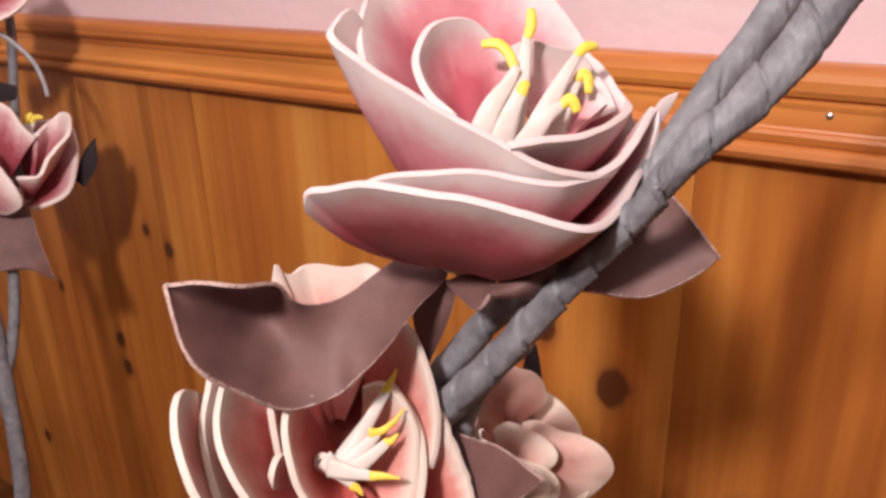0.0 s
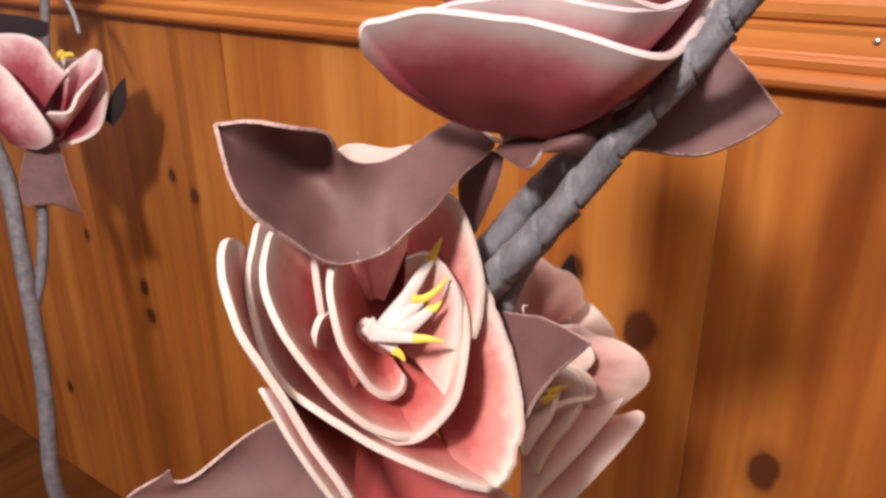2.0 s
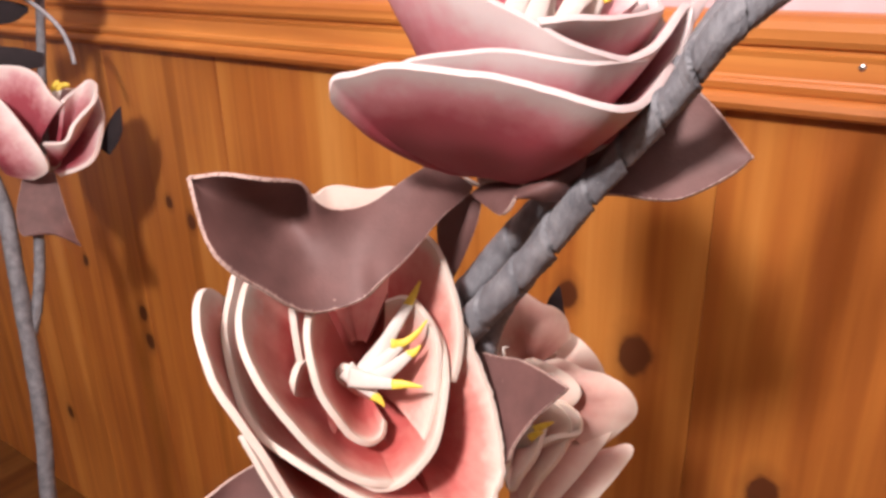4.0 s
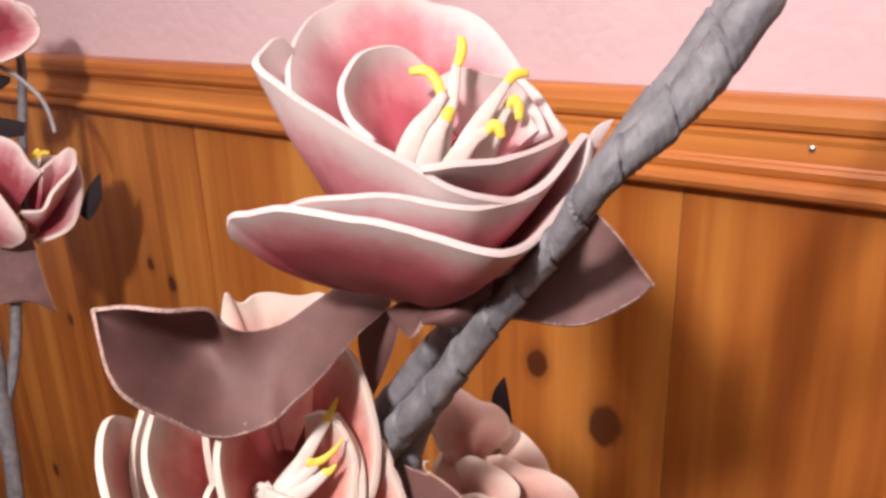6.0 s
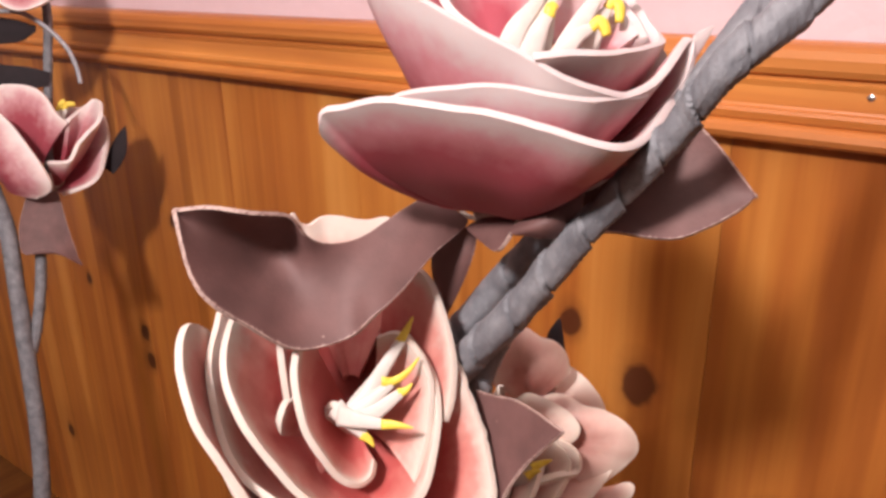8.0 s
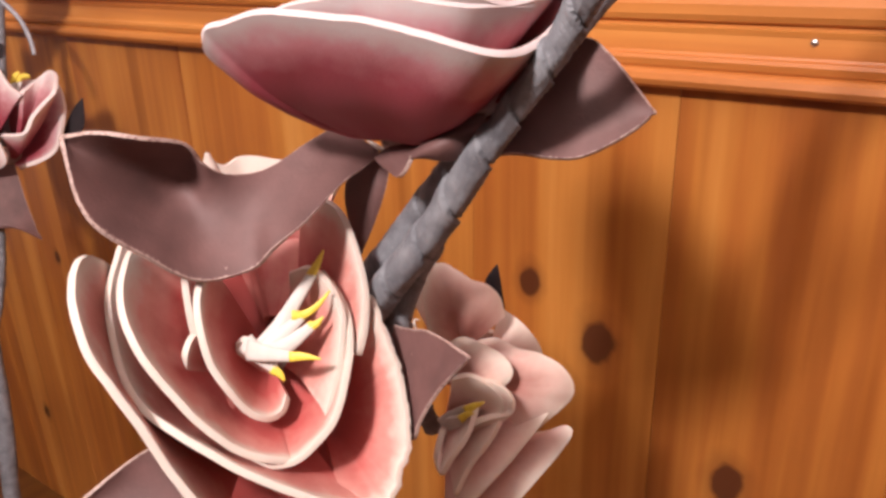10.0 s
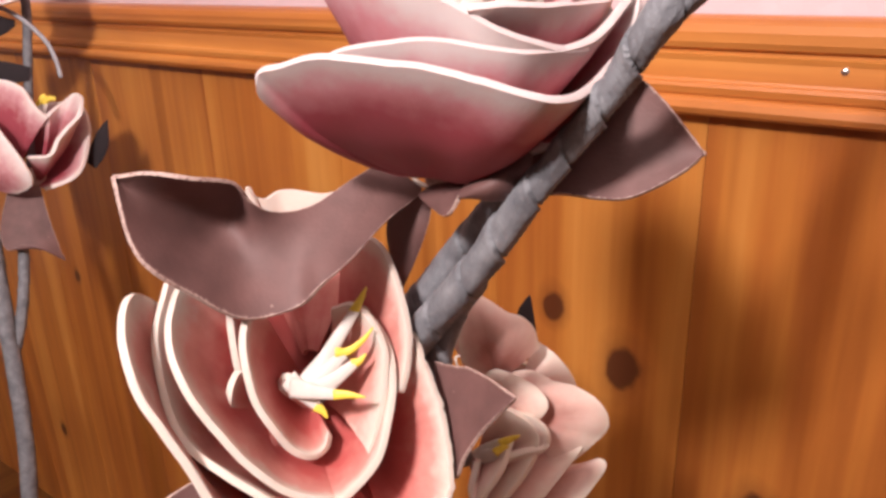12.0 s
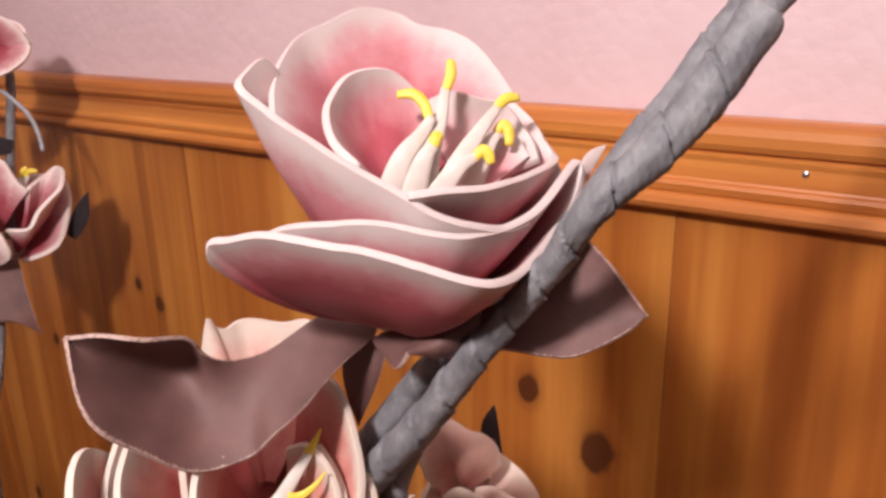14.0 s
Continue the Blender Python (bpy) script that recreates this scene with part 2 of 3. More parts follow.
def shell(name, grid, edge, thick, material, parent, label=""):
    """A soft sheet of that thickness over a grid of points, with rounded edges; edge(i, j): how far a point lies from the bare edge."""
    nu, nv = len(grid), len(grid[0])
    bm = bmesh.new()
    uvl = bm.loops.layers.uv.new("sheet")
    val = {}

    def at(i, j):
        return grid[max(0, min(nu - 1, i))][max(0, min(nv - 1, j))]

    top, low, ring = [], [], {}
    for i in range(nu):
        a, c = [], []
        for j in range(nv):
            du, dv = at(i + 1, j) - at(i - 1, j), at(i, j + 1) - at(i, j - 1)
            nrm = du.cross(dv)
            nrm = nrm.normalized() if nrm.length > 1e-12 else Vector((0, 0, 1))
            border = i in (0, nu - 1) or j in (0, nv - 1)
            h = thick * (0.46 if border else 0.5)
            for store, sgn in ((a, 1), (c, -1)):
                v = bm.verts.new(grid[i][j] + nrm * h * sgn)
                val[v] = (i / (nu - 1), edge(i / (nu - 1), j / (nv - 1)))
                store.append(v)
            if border:
                out = Vector((0, 0, 0))
                if i == 0:
                    out -= du
                if i == nu - 1:
                    out += du
                if j == 0:
                    out -= dv
                if j == nv - 1:
                    out += dv
                out = out.normalized() * thick * 0.13 if out.length > 1e-9 else out
                v = bm.verts.new(grid[i][j] + out)
                val[v] = (i / (nu - 1), edge(i / (nu - 1), j / (nv - 1)))
                ring[(i, j)] = v
        top.append(a)
        low.append(c)
    for i in range(nu - 1):
        for j in range(nv - 1):
            bm.faces.new((top[i][j], top[i + 1][j], top[i + 1][j + 1], top[i][j + 1]))
            bm.faces.new((low[i][j], low[i][j + 1], low[i + 1][j + 1], low[i + 1][j]))
    loop = [(i, 0) for i in range(nu)] + [(nu - 1, j) for j in range(1, nv)] + [(i, nv - 1) for i in range(nu - 2, -1, -1)] + [(0, j) for j in range(nv - 2, 0, -1)]
    for (i, j), (p, q) in zip(loop, loop[1:] + loop[:1]):
        for side in (top, low):
            bm.edges.get((side[i][j], side[p][q])).smooth = False
        bm.faces.new((top[i][j], ring[(i, j)], ring[(p, q)], top[p][q]))
        bm.faces.new((ring[(i, j)], low[i][j], low[p][q], ring[(p, q)]))
    for f in bm.faces:
        for lp in f.loops:
            lp[uvl].uv = val[lp.vert]
    return link_mesh(name, bm, material, parent, label)


def to_world(m, pts):
    return [m @ (Vector(p) * 0.01) for p in pts]


PETAL = 0.0032
state = {}
CURLED = {"strip": (0.0055, 0.0042, 0.0028, 0.0018), "tip": (0.0018, 0.0022, 0.0022, 0.0016), "flat": 0.55}
POINTED = {"strip": (0.0046, 0.0040, 0.0030, 0.0022), "tip": (0.0022, 0.0019, 0.0013, 0.0004), "flat": 0.34}


def petal(head, rim, base, bulge=(0, 0, 0), ruffle=0.0, spray=1.0):
    m, material = state["frame"], state["foam"]
    r, b0 = to_world(m, rim), m @ (Vector(base) * 0.01)
    bul = m.to_3x3() @ (Vector(bulge) * 0.01)
    nu, nv = 5 * (len(r) - 1) + 1, 13
    grid = []
    for i in range(nu):
        u = i / (nu - 1)
        p = spline(r, u)
        spread = b0 + (p - b0) * 0.10
        mid = (p + spread) / 2 + bul * (0.45 + 0.55 * math.sin(math.pi * u))
        row = []
        for j in range(nv):
            v = j / (nv - 1)
            v = v ** 1.25
            q = p * (1 - v) * (1 - 2 * v) + mid * 4 * v * (1 - v) + spread * v * (2 * v - 1)
            wob = noise.noise(q * 60.0) * 0.0011 + noise.noise(q * 170.0) * 0.0003
            q = q + bul.normalized() * wob * (0.75 + 0.5 * v) if bul.length else q
            if ruffle:
                q = q + bul.normalized() * noise.noise(Vector((u * 40, 0.3, 2))) * ruffle * 0.02 * (1 - v) ** 3
            row.append(q)
        grid.append(row)
    return shell("petal", grid, lambda u, v: v ** 1.1 * spray, PETAL * state.get("scale", 1.0), material, head)


def tube(bm, pts, radii, seg=12, n=40, wrap=0.0, turns=0.0, seed=0.0, side=(0, 0, 1), flat=1.0):
    """A tube along a curve; wrap: how far the spiral of a wound strip stands out."""
    rings = []
    side = Vector(side)
    for i in range(n + 1):
        t = i / n
        c = spline(pts, t)
        d = (spline(pts, min(1, t + 0.01)) - spline(pts, max(0, t - 0.01))).normalized()
        side = (side - d * side.dot(d))
        side = side.normalized() if side.length > 1e-6 else d.orthogonal().normalized()
        up = d.cross(side)
        k = t * (len(radii) - 1)
        a = min(int(k), len(radii) - 2)
        rad = radii[a] + (radii[a + 1] - radii[a]) * (k - a)
        ring = []
        for s in range(seg):
            ang = 2 * math.pi * s / seg
            rr = rad
            if wrap:
                ph = (ang / (2 * math.pi) + t * turns + 0.35 * noise.noise(Vector((t * 9, seed, 1)))) % 1.0
                rr += wrap * (0.7 * ph ** 1.5 - 0.3) - wrap * 1.1 * math.exp(-((ph - 0.02) / 0.025) ** 2)
                rr += wrap * 0.10 * math.sin(7 * ang + t * turns * 14 * math.pi + 4 * noise.noise(Vector((t * 14, seed, 5))))
                rr += noise.noise(Vector((t * turns * 2.2, math.cos(ang) * 1.7 + seed, math.sin(ang) * 1.7))) * wrap * 0.45
            ring.append(bm.verts.new(c + (side * math.cos(ang) * flat + up * math.sin(ang)) * rr))
        rings.append(ring)
    for a, c in zip(rings, rings[1:]):
        for s in range(seg):
            bm.faces.new((a[s], a[(s + 1) % seg], c[(s + 1) % seg], c[s]))
    for r, flip in ((rings[0], True), (rings[-1], False)):
        bm.faces.new(list(reversed(r)) if flip else r)


def stamen(head, strip, tip):
    m = state["frame"]
    k = state.get("scale", 1.0)
    bm = bmesh.new()
    tube(bm, to_world(m, strip), [a * k for a in state["strip"]], 10, 14, side=m.to_3x3().col[2], flat=0.3)
    s = link_mesh("stamen", bm, white_foam, head, "white foam stamen strip")
    bm = bmesh.new()
    tube(bm, to_world(m, tip), [a * k for a in state["tip"]], 10, 12, side=m.to_3x3().col[2], flat=state["flat"])
    link_mesh("stamen_tip", bm, yellow_foam, head, "yellow painted stamen tip")
    return s


def leaf(lamp, m, upper, lower, bulge=(0, 0, 0), label="", hollow=0.0, where=0.6):
    a, c = to_world(m, upper), to_world(m, lower)
    bul = m.to_3x3() @ (Vector(bulge) * 0.01)
    nu, nv = 40, 14
    grid = []
    for i in range(nu):
        u = i / (nu - 1)
        p, q = spline(a, u), spline(c, u)
        row = []
        for j in range(nv):
            v = j / (nv - 1)
            w = p.lerp(q, v) + bul * 4 * v * (1 - v) * math.sin(math.pi * min(1, u * 1.02))
            if hollow:
                w = w - m.to_3x3() @ Vector((0, 0, hollow * 0.01)) * math.exp(-((u - where) / 0.15) ** 2) * math.sin(math.pi * v ** 0.95)
            w = w + bul.normalized() * noise.noise(w * 45.0) * 0.0012
            row.append(w)
        grid.append(row)

    def edge(u, v):
        return min(v, 1 - v, (1 - u) * 1.0)

    # The label picks the near-black foam, which holds the far leaves' shade.
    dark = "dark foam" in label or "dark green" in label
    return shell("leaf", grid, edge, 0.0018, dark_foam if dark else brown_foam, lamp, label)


def receptacle(lamp, m, place, radius, material, label):
    """The knob that the petals are glued to."""
    bm = bmesh.new()
    bmesh.ops.create_uvsphere(bm, u_segments=14, v_segments=9, radius=radius)
    c = m @ (Vector(place) * 0.01)
    for v in bm.verts:
        v.co = v.co * (1 + 0.08 * noise.noise(v.co * 120)) + c
    return link_mesh("flower", bm, material, lamp, label)


# ---- the room ----
def slab(name, lo, hi, material, label, category, bevel=0.0):
    bm = bmesh.new()
    box(bm, lo, hi, bevel)
    ob = link_mesh(name, bm, material, smooth=False)
    return tagged(ob, label, category, kind="structure")


slab("floor", (-3.4, -5.6, -0.1), (3.4, 1.2, 0.0), floor_wood, "plain varnished pine floor", "floor")
slab("ceiling", (-3.4, -5.6, 2.6), (3.4, 1.2, 2.7), ceiling_paint, "plain off-white painted ceiling", "ceiling")
wall_north = slab("wall_north", (-3.3, 1.014, 0.0), (3.3, 1.16, 2.6), plaster, "pale pink embossed wallpaper above pine panelling", "wall")
slab("wall_south", (-3.3, -5.6, 0.0), (3.3, -5.5, 2.6), pale_paint, "plain pale pink painted wall", "wall")
slab("wall_west", (-3.4, -5.6, 0.0), (-3.3, 1.16, 2.6), pale_paint, "plain pale pink painted wall", "wall")
slab("wall_east", (3.3, -5.6, 0.0), (3.4, 1.16, 2.6), pale_paint, "plain pale pink painted wall", "wall")


def rail_profile():
    """Height over the lower edge and how far it stands out from the boards."""
    prof = [(0.0, -0.010), (0.0, 0.016), (0.003, 0.021), (0.008, 0.024), (0.013, 0.023), (0.016, 0.020), (0.0175, 0.0165), (0.019, 0.0185), (0.025, 0.0205), (0.028, 0.0185), (0.0292, 0.0155), (0.031, 0.0145)]
    prof += [(0.046, 0.0145), (0.051, 0.0165), (0.0525, 0.0125), (0.055, 0.0125), (0.057, 0.018), (0.062, 0.021), (0.070, 0.021), (0.076, 0.017), (0.080, 0.012), (0.082, 0.006), (0.082, -0.010)]
    return prof


bm = bmesh.new()
ends = []
for x in (-3.29, 3.29):
    ends.append([bm.verts.new((x, 1.0 - d, 1.10 + z)) for z, d in rail_profile()])
for k in range(len(ends[0])):
    q = (k + 1) % len(ends[0])
    bm.faces.new((ends[0][k], ends[0][q], ends[1][q], ends[1][k]))
for e in ends:
    bm.faces.new(e)
rail = link_mesh("trim", bm, pine_rail, smooth=False)
tagged(rail, "moulded varnished pine dado rail over the panelling", "dado rail", kind="structure")

bm = bmesh.new()
bmesh.ops.create_uvsphere(bm, u_segments=16, v_segments=8, radius=0.0034)
for v in bm.verts:
    v.co = Vector((v.co.x, v.co.y * 0.55, v.co.z)) + Vector((-0.021, 0.9855, 1.143))
screw = link_mesh("screw", bm, zinc)
tagged(screw, "small bright metal screw head in the dado rail", "screw")

# ---- the flower lamp in front ----
FRAME_A = pose(-0.0776, 0.548, 1.2052, 71.45, 1.33, 36.17)
FRAME_B = pose(-0.1351, 0.5166, 1.0623, 66.73, 0.37, 35.7)
FRAME_C = pose(-0.1225, 0.6886, 0.9642, 66.73, 0.37, 35.7)
FRAME_D = pose(-0.9735, 0.8166, 1.0126, 71.45, 1.33, 36.17) @ Matrix.Scale(1.12, 4)

lamp = tagged(new("flower_lamp"), "pink foam flowers and brown leaves on a wrapped grey stem", "flower lamp", "flower lamps")
lamp.location = (-0.22, 0.66, 0.0)
bpy.context.view_layer.update()

state.update(frame=FRAME_A, foam=pink_foam, scale=1.0, **CURLED)
head = receptacle(lamp, FRAME_A, (-0.2, -4.1, -5.8), 0.008, brown_foam, "large open pink foam flower with yellow-tipped stamens")
petal(head, [(-5.8, -2.2, -1), (-6.4, -1.8, -0.2), (-6.5, -1.4, 0.4), (-6.3, -1, 0.7), (-5.5, -0.9, 1.2), (-4.1, -0.8, 2), (-2.1, -1.1, 2.8), (-0.1, -1.5, 3.2), (1.8, -2.1, 3.4), (3.1, -2.4, 3.2), (4, -2.2, 2.4), (5, -1.5, 1), (5.9, -0.5, -0.4), (6.4, -0.2, -1.4), (6.1, -1.2, -1.8), (5.4, -2.2, -2)], (-0.3, -4.5, -6.3), (-0.2, -0.95, -0.2), spray=2.1)
petal(head, [(-4.8, -1, 0.5), (-4.1, -0.7, 1.2), (-3.2, -0.5, 1.8), (-1.5, -0.4, 2.5), (0, -0.5, 2.8), (1.8, -0.8, 3), (2.9, -0.8, 2.6), (3.9, -0.5, 1.8), (5.1, 0.2, 0.6), (6.1, 1.3, -0.4), (6.8, 2.1, -1.4), (7.1, 1.8, -1.5), (6.8, 0.7, -1.2), (6.2, -0.2, -1)], (0, -4.1, -5.6), (0, -0.9, 0.7), spray=1.8)
petal(head, [(-4.5, 5.5, -1.5), (-4.9, 5.8, -1), (-5.3, 5.2, -0.3), (-5.4, 4.5, 0.4), (-4.3, 3.5, 1.1), (-3, 2.6, 1.7), (-1.3, 1.5, 2.4), (0.2, 0.6, 2.9), (1.4, -0.1, 3.1), (2.6, -0.5, 2.8), (3.6, -0.6, 2.1), (4.7, -0.3, 1)], (-0.4, -3.6, -5.2), (-0.2, -0.6, 0.5), spray=1.0)
petal(head, [(-4.3, 3.5, 0), (-4.5, 4.6, -0.8), (-4.5, 5.7, -1.8), (-4.1, 7.3, -3.6), (-3, 8.2, -4.4), (-1.6, 9, -5), (-0.1, 8.9, -5.3), (0.9, 8.4, -5.3), (2.2, 8.1, -5.2), (3.2, 7.5, -5), (4.1, 6.4, -4.8), (4.8, 5.2, -4.5)], (0.2, 0.3, -2), (0, 0.1, -1.1), spray=1.2)
petal(head, [(0.6, 0.4, 3.2), (1.8, 0.6, 2.9), (3.2, 0.8, 2.1), (4.6, 1.3, 0.4), (6.2, 2.3, -2.6), (6, 3.1, -3.4), (5.5, 4.1, -4), (4.6, 5.1, -4.6)], (1.8, -1.5, -2), (0.5, -0.3, -0.2), spray=1.25)
petal(head, [(-1.1, 1.5, 1.7), (-2, 2.4, 1), (-2.4, 3.5, 0.1), (-2.3, 4.4, -0.7), (-1.8, 5.3, -1.4), (-0.9, 5.7, -1.9), (0, 5.6, -2.3), (0.9, 4.8, -2.6), (1.7, 3.6, -2.6)], (0.1, 0.7, -1), (-0.1, 0, -0.8))
petal(head, [(0.9, 4.5, -3), (2.1, 5, -2.8), (3.2, 4.8, -3), (4.3, 4.6, -3.3), (5, 3.8, -3.4), (5.4, 3.1, -3), (5.5, 2.2, -2)], (2.4, 0.7, -1), (0.1, 0.2, -0.9), spray=0.4)
petal(head, [(2.7, 2.3, -1.6), (3.3, 3.2, -2.2), (4, 3.1, -2.4), (4.6, 3.3, -2.6), (5.1, 2.3, -2)], (3, 0.5, -0.6), (0, 0, -0.4), spray=0.5)
petal(head, [(6.9, 1.6, -2.6), (7.3, 2.3, -2.6), (7.7, 2.7, -2.7), (8.2, 2.9, -2.8)], (6, -0.4, -2.8), (0.1, -0.1, 0.1), spray=0.3)
petal(head, [(6.4, 2.4, -3.6), (6.9, 0.9, -3.4), (6.4, -0.6, -3.2), (5.4, -2, -3.2), (4, -3.3, -3.2), (2.1, -3.8, -3.4)], (0.9, -0.9, -3.6), (0.1, -0.2, -0.2), spray=1.4)
stamen(head, [(-0.3, 0.3, -0.4), (0.3, 1.9, 0.1), (1, 2.9, -0.3), (1.4, 3.6, -0.6)], [(1.3, 3.5, -0.6), (1.1, 4.1, -0.8), (0.7, 4.5, -0.9), (0.1, 4.5, -1)])
stamen(head, [(1, 0.3, -0.4), (1.3, 2.2, -0.2), (1.7, 3.6, -1), (1.9, 4.9, -1.6)], [(1.9, 4.8, -1.6), (2.1, 5.4, -1.7), (2.1, 6, -1.8)])
stamen(head, [(1.6, 0.3, -0.4), (2.4, 1.9, -0.2), (3.2, 3.2, -1), (3.9, 4.2, -1.6)], [(3.8, 4.1, -1.6), (4.2, 4.5, -1.7), (4.7, 4.6, -1.9)])
stamen(head, [(0.6, 0.3, -0.3), (1.1, 1.9, 0.3), (1.5, 2.5, 0.1)], [(1.5, 2.4, 0.1), (1.5, 2.7, 0.1), (1.7, 2.9, 0)])
stamen(head, [(1.4, 0.3, -0.2), (2.2, 1.5, 0.4), (3, 2.1, 0.1)], [(2.9, 2, 0.1), (3.2, 2.3, 0.1), (3.4, 2.1, 0.1), (3.5, 1.8, 0.1)])
stamen(head, [(2.6, 0.6, -1), (3.4, 2.5, -1.2), (3.9, 3.2, -1.6)], [(3.8, 3.2, -1.6), (4.1, 3.5, -1.6), (4.3, 3.2, -1.6), (4.3, 2.7, -1.6)])
leaf(lamp, FRAME_A, [(-1.1, -4.7, -6.7), (-2.1, -4, -6.3), (-3, -3.8, -6.1), (-3.7, -4.2, -5.8), (-5.5, -5.4, -5.2), (-6.9, -5.7, -4.2), (-7.6, -5.3, -3.2), (-8.1, -4.6, -2.3), (-9.2, -4.5, -0.8), (-10.7, -4.3, -0.6), (-12, -4.4, -0.9)], [(-1.1, -4.9, -6.6), (-1.7, -5.4, -6), (-2.4, -6, -5.2), (-3.9, -7.7, -3.8), (-4.9, -8.6, -3), (-5.9, -9.45, -3.4), (-7.86, -9.8, -2.7), (-9.5, -8.7, -1.2), (-10.5, -7.85, -0.4), (-11.3, -6.7, -0.4), (-12, -4.4, -0.9)], (0, 0.2, -0.2), "brown foam leaf with a frayed pale edge, folded over a flower", hollow=2.8, where=0.76)
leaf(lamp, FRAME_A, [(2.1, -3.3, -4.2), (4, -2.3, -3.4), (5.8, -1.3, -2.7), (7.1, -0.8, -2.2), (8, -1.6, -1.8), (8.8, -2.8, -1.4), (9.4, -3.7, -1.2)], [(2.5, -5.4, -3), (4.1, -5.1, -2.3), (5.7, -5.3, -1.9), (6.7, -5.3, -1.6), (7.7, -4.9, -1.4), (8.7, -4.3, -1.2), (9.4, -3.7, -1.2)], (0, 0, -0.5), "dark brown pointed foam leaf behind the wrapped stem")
leaf(lamp, FRAME_A, [(0.4, -5.1, -2.6), (1.1, -4.6, -2.6), (1.9, -4.0, -2.6), (2.5, -3.7, -2.6), (3.3, -3.5, -2.6)], [(0.4, -5.2, -2.2), (1.0, -5.2, -2.0), (1.6, -5.3, -2.0), (2.4, -5.2, -2.2), (3.1, -4.6, -2.4)], (0, 0, 0.9), "small curled brown foam leaf under the flower")
leaf(lamp, FRAME_A, [(-1.1, -5.0, -5.4), (-0.6, -4.7, -5.0), (-0.0, -4.6, -4.4), (0.9, -4.6, -3.6)], [(-1.1, -5.1, -5.3), (-0.5, -5.6, -4.2), (-0.0, -5.9, -3.0), (0.5, -5.2, -2.5)], (0, 0, 0.2), "folded tip of a small brown foam leaf")
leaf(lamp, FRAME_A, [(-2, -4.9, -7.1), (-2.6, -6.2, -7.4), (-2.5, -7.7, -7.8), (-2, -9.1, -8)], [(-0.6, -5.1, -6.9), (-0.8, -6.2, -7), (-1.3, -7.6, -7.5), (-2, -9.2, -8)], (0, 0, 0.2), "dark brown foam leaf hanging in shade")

state.update(frame=FRAME_B, foam=peach_foam, scale=1.0, **POINTED)
head = receptacle(lamp, FRAME_B, (0.8, -0.8, -4.0), 0.009, brown_foam, "pink foam flower with cream edges, turned sideways")
petal(head, [(-5.3, 3.3, 1), (-5.4, 4, 2.4), (-5.6, 4.4, 3.8), (-5.7, 3.8, 4.5), (-5.5, 2.8, 5.1), (-5.1, 1.9, 5.5), (-4.6, 0.8, 5.6), (-3.9, -0.3, 5.5), (-3.2, -1.6, 5.2), (-2.4, -3.1, 4.8), (-1.6, -4.5, 4.4), (-0.7, -6.1, 3.8)], (-0.8, -3.6, -3), (-0.7, -0.7, -0.2))
petal(head, [(-4.3, 5.1, 1), (-4.8, 5.1, 2), (-4.9, 4.2, 2.7), (-5, 2.9, 3.2), (-4.7, 1.3, 3.6), (-4, -0.4, 4), (-3.2, -1.5, 4.1), (-2.1, -2.3, 4.1), (-0.4, -3.5, 3.8), (1.4, -4.5, 3.4), (3.2, -5.4, 2.8), (5, -6.1, 2)], (0.3, -2.5, -3), (-0.4, -0.6, -0.3))
petal(head, [(-3.3, 4.9, 2.6), (-4, 4.7, 3.2), (-4.2, 3.8, 3.7), (-4.2, 2.9, 4), (-3.9, 1.8, 4.3), (-3.2, 0.5, 4.4), (-2.3, -0.8, 4.1), (-1.4, -2, 3.7), (-0.4, -3, 3.2), (0.7, -3.6, 2.7), (1.7, -3.9, 2.1)], (0, -1.7, -2.8), (-0.3, -0.3, -0.4))
petal(head, [(-0.2, -3.95, 2.0), (0.8, -4.05, 2.1), (1.8, -3.9, 2.2), (2.6, -3.3, 2.2), (3.3, -2.5, 1.8), (3.7, -1.4, 1.2), (3.9, 0.1, 0.5), (3.8, 1.5, -0.2), (3.3, 2.6, -1), (2.5, 3.6, -1.6)], (0.3, -1.4, -2.8), (0.3, -0.2, -0.5), spray=0.85)
petal(head, [(3.7, -5.9, 2), (4.9, -6.1, 1.9), (5.6, -5.7, 1.5), (6, -4.7, 1.1), (6.3, -3.5, 0.7), (6.2, -2.2, 0.2), (6, -1, -0.2), (5.6, 0.2, -0.4), (5.2, 1.3, -0.5), (4.7, 2.5, -0.6)], (1.5, -2.9, -3.4), (0.3, -0.1, -0.3), ruffle=0.12, spray=0.7)
petal(head, [(4.2, 0, 0), (4.5, 1, 0), (4.6, 2.3, 0), (4.4, 3.6, -0.2), (4, 5, -0.6), (3.4, 6.2, -1), (2.5, 6.9, -1.8), (1.4, 7.5, -2.8)], (0.7, -0.4, -3.6), (0.3, 0.2, -0.3), spray=0.75)
petal(head, [(-3.7, 7.1, -4.4), (-3.3, 9.2, -3.6), (-3.1, 9, -4), (-2.6, 8.8, -4.4), (-2.1, 9.2, -4.8), (-1.3, 9.3, -5), (0.1, 9.1, -5.2), (1.4, 9.2, -5.2), (3, 8, -4.6)], (-0.4, 0.6, -4.5), (0, 0.2, -0.6), spray=0.38)
petal(head, [(-1.5, 4, 1.8), (-1.7, 3.5, 2.3), (-1.8, 2.4, 2.6), (-1.6, 1.2, 2.7), (-1.3, 0, 2.5), (-0.7, -1.1, 2.1), (-0.1, -2, 1.6), (0.6, -2.4, 1.1), (1.1, -2.2, 0.6), (1.2, -1.7, 0)], (-0.2, 0, -2.6), (-0.2, 0, -0.5), spray=1.2)
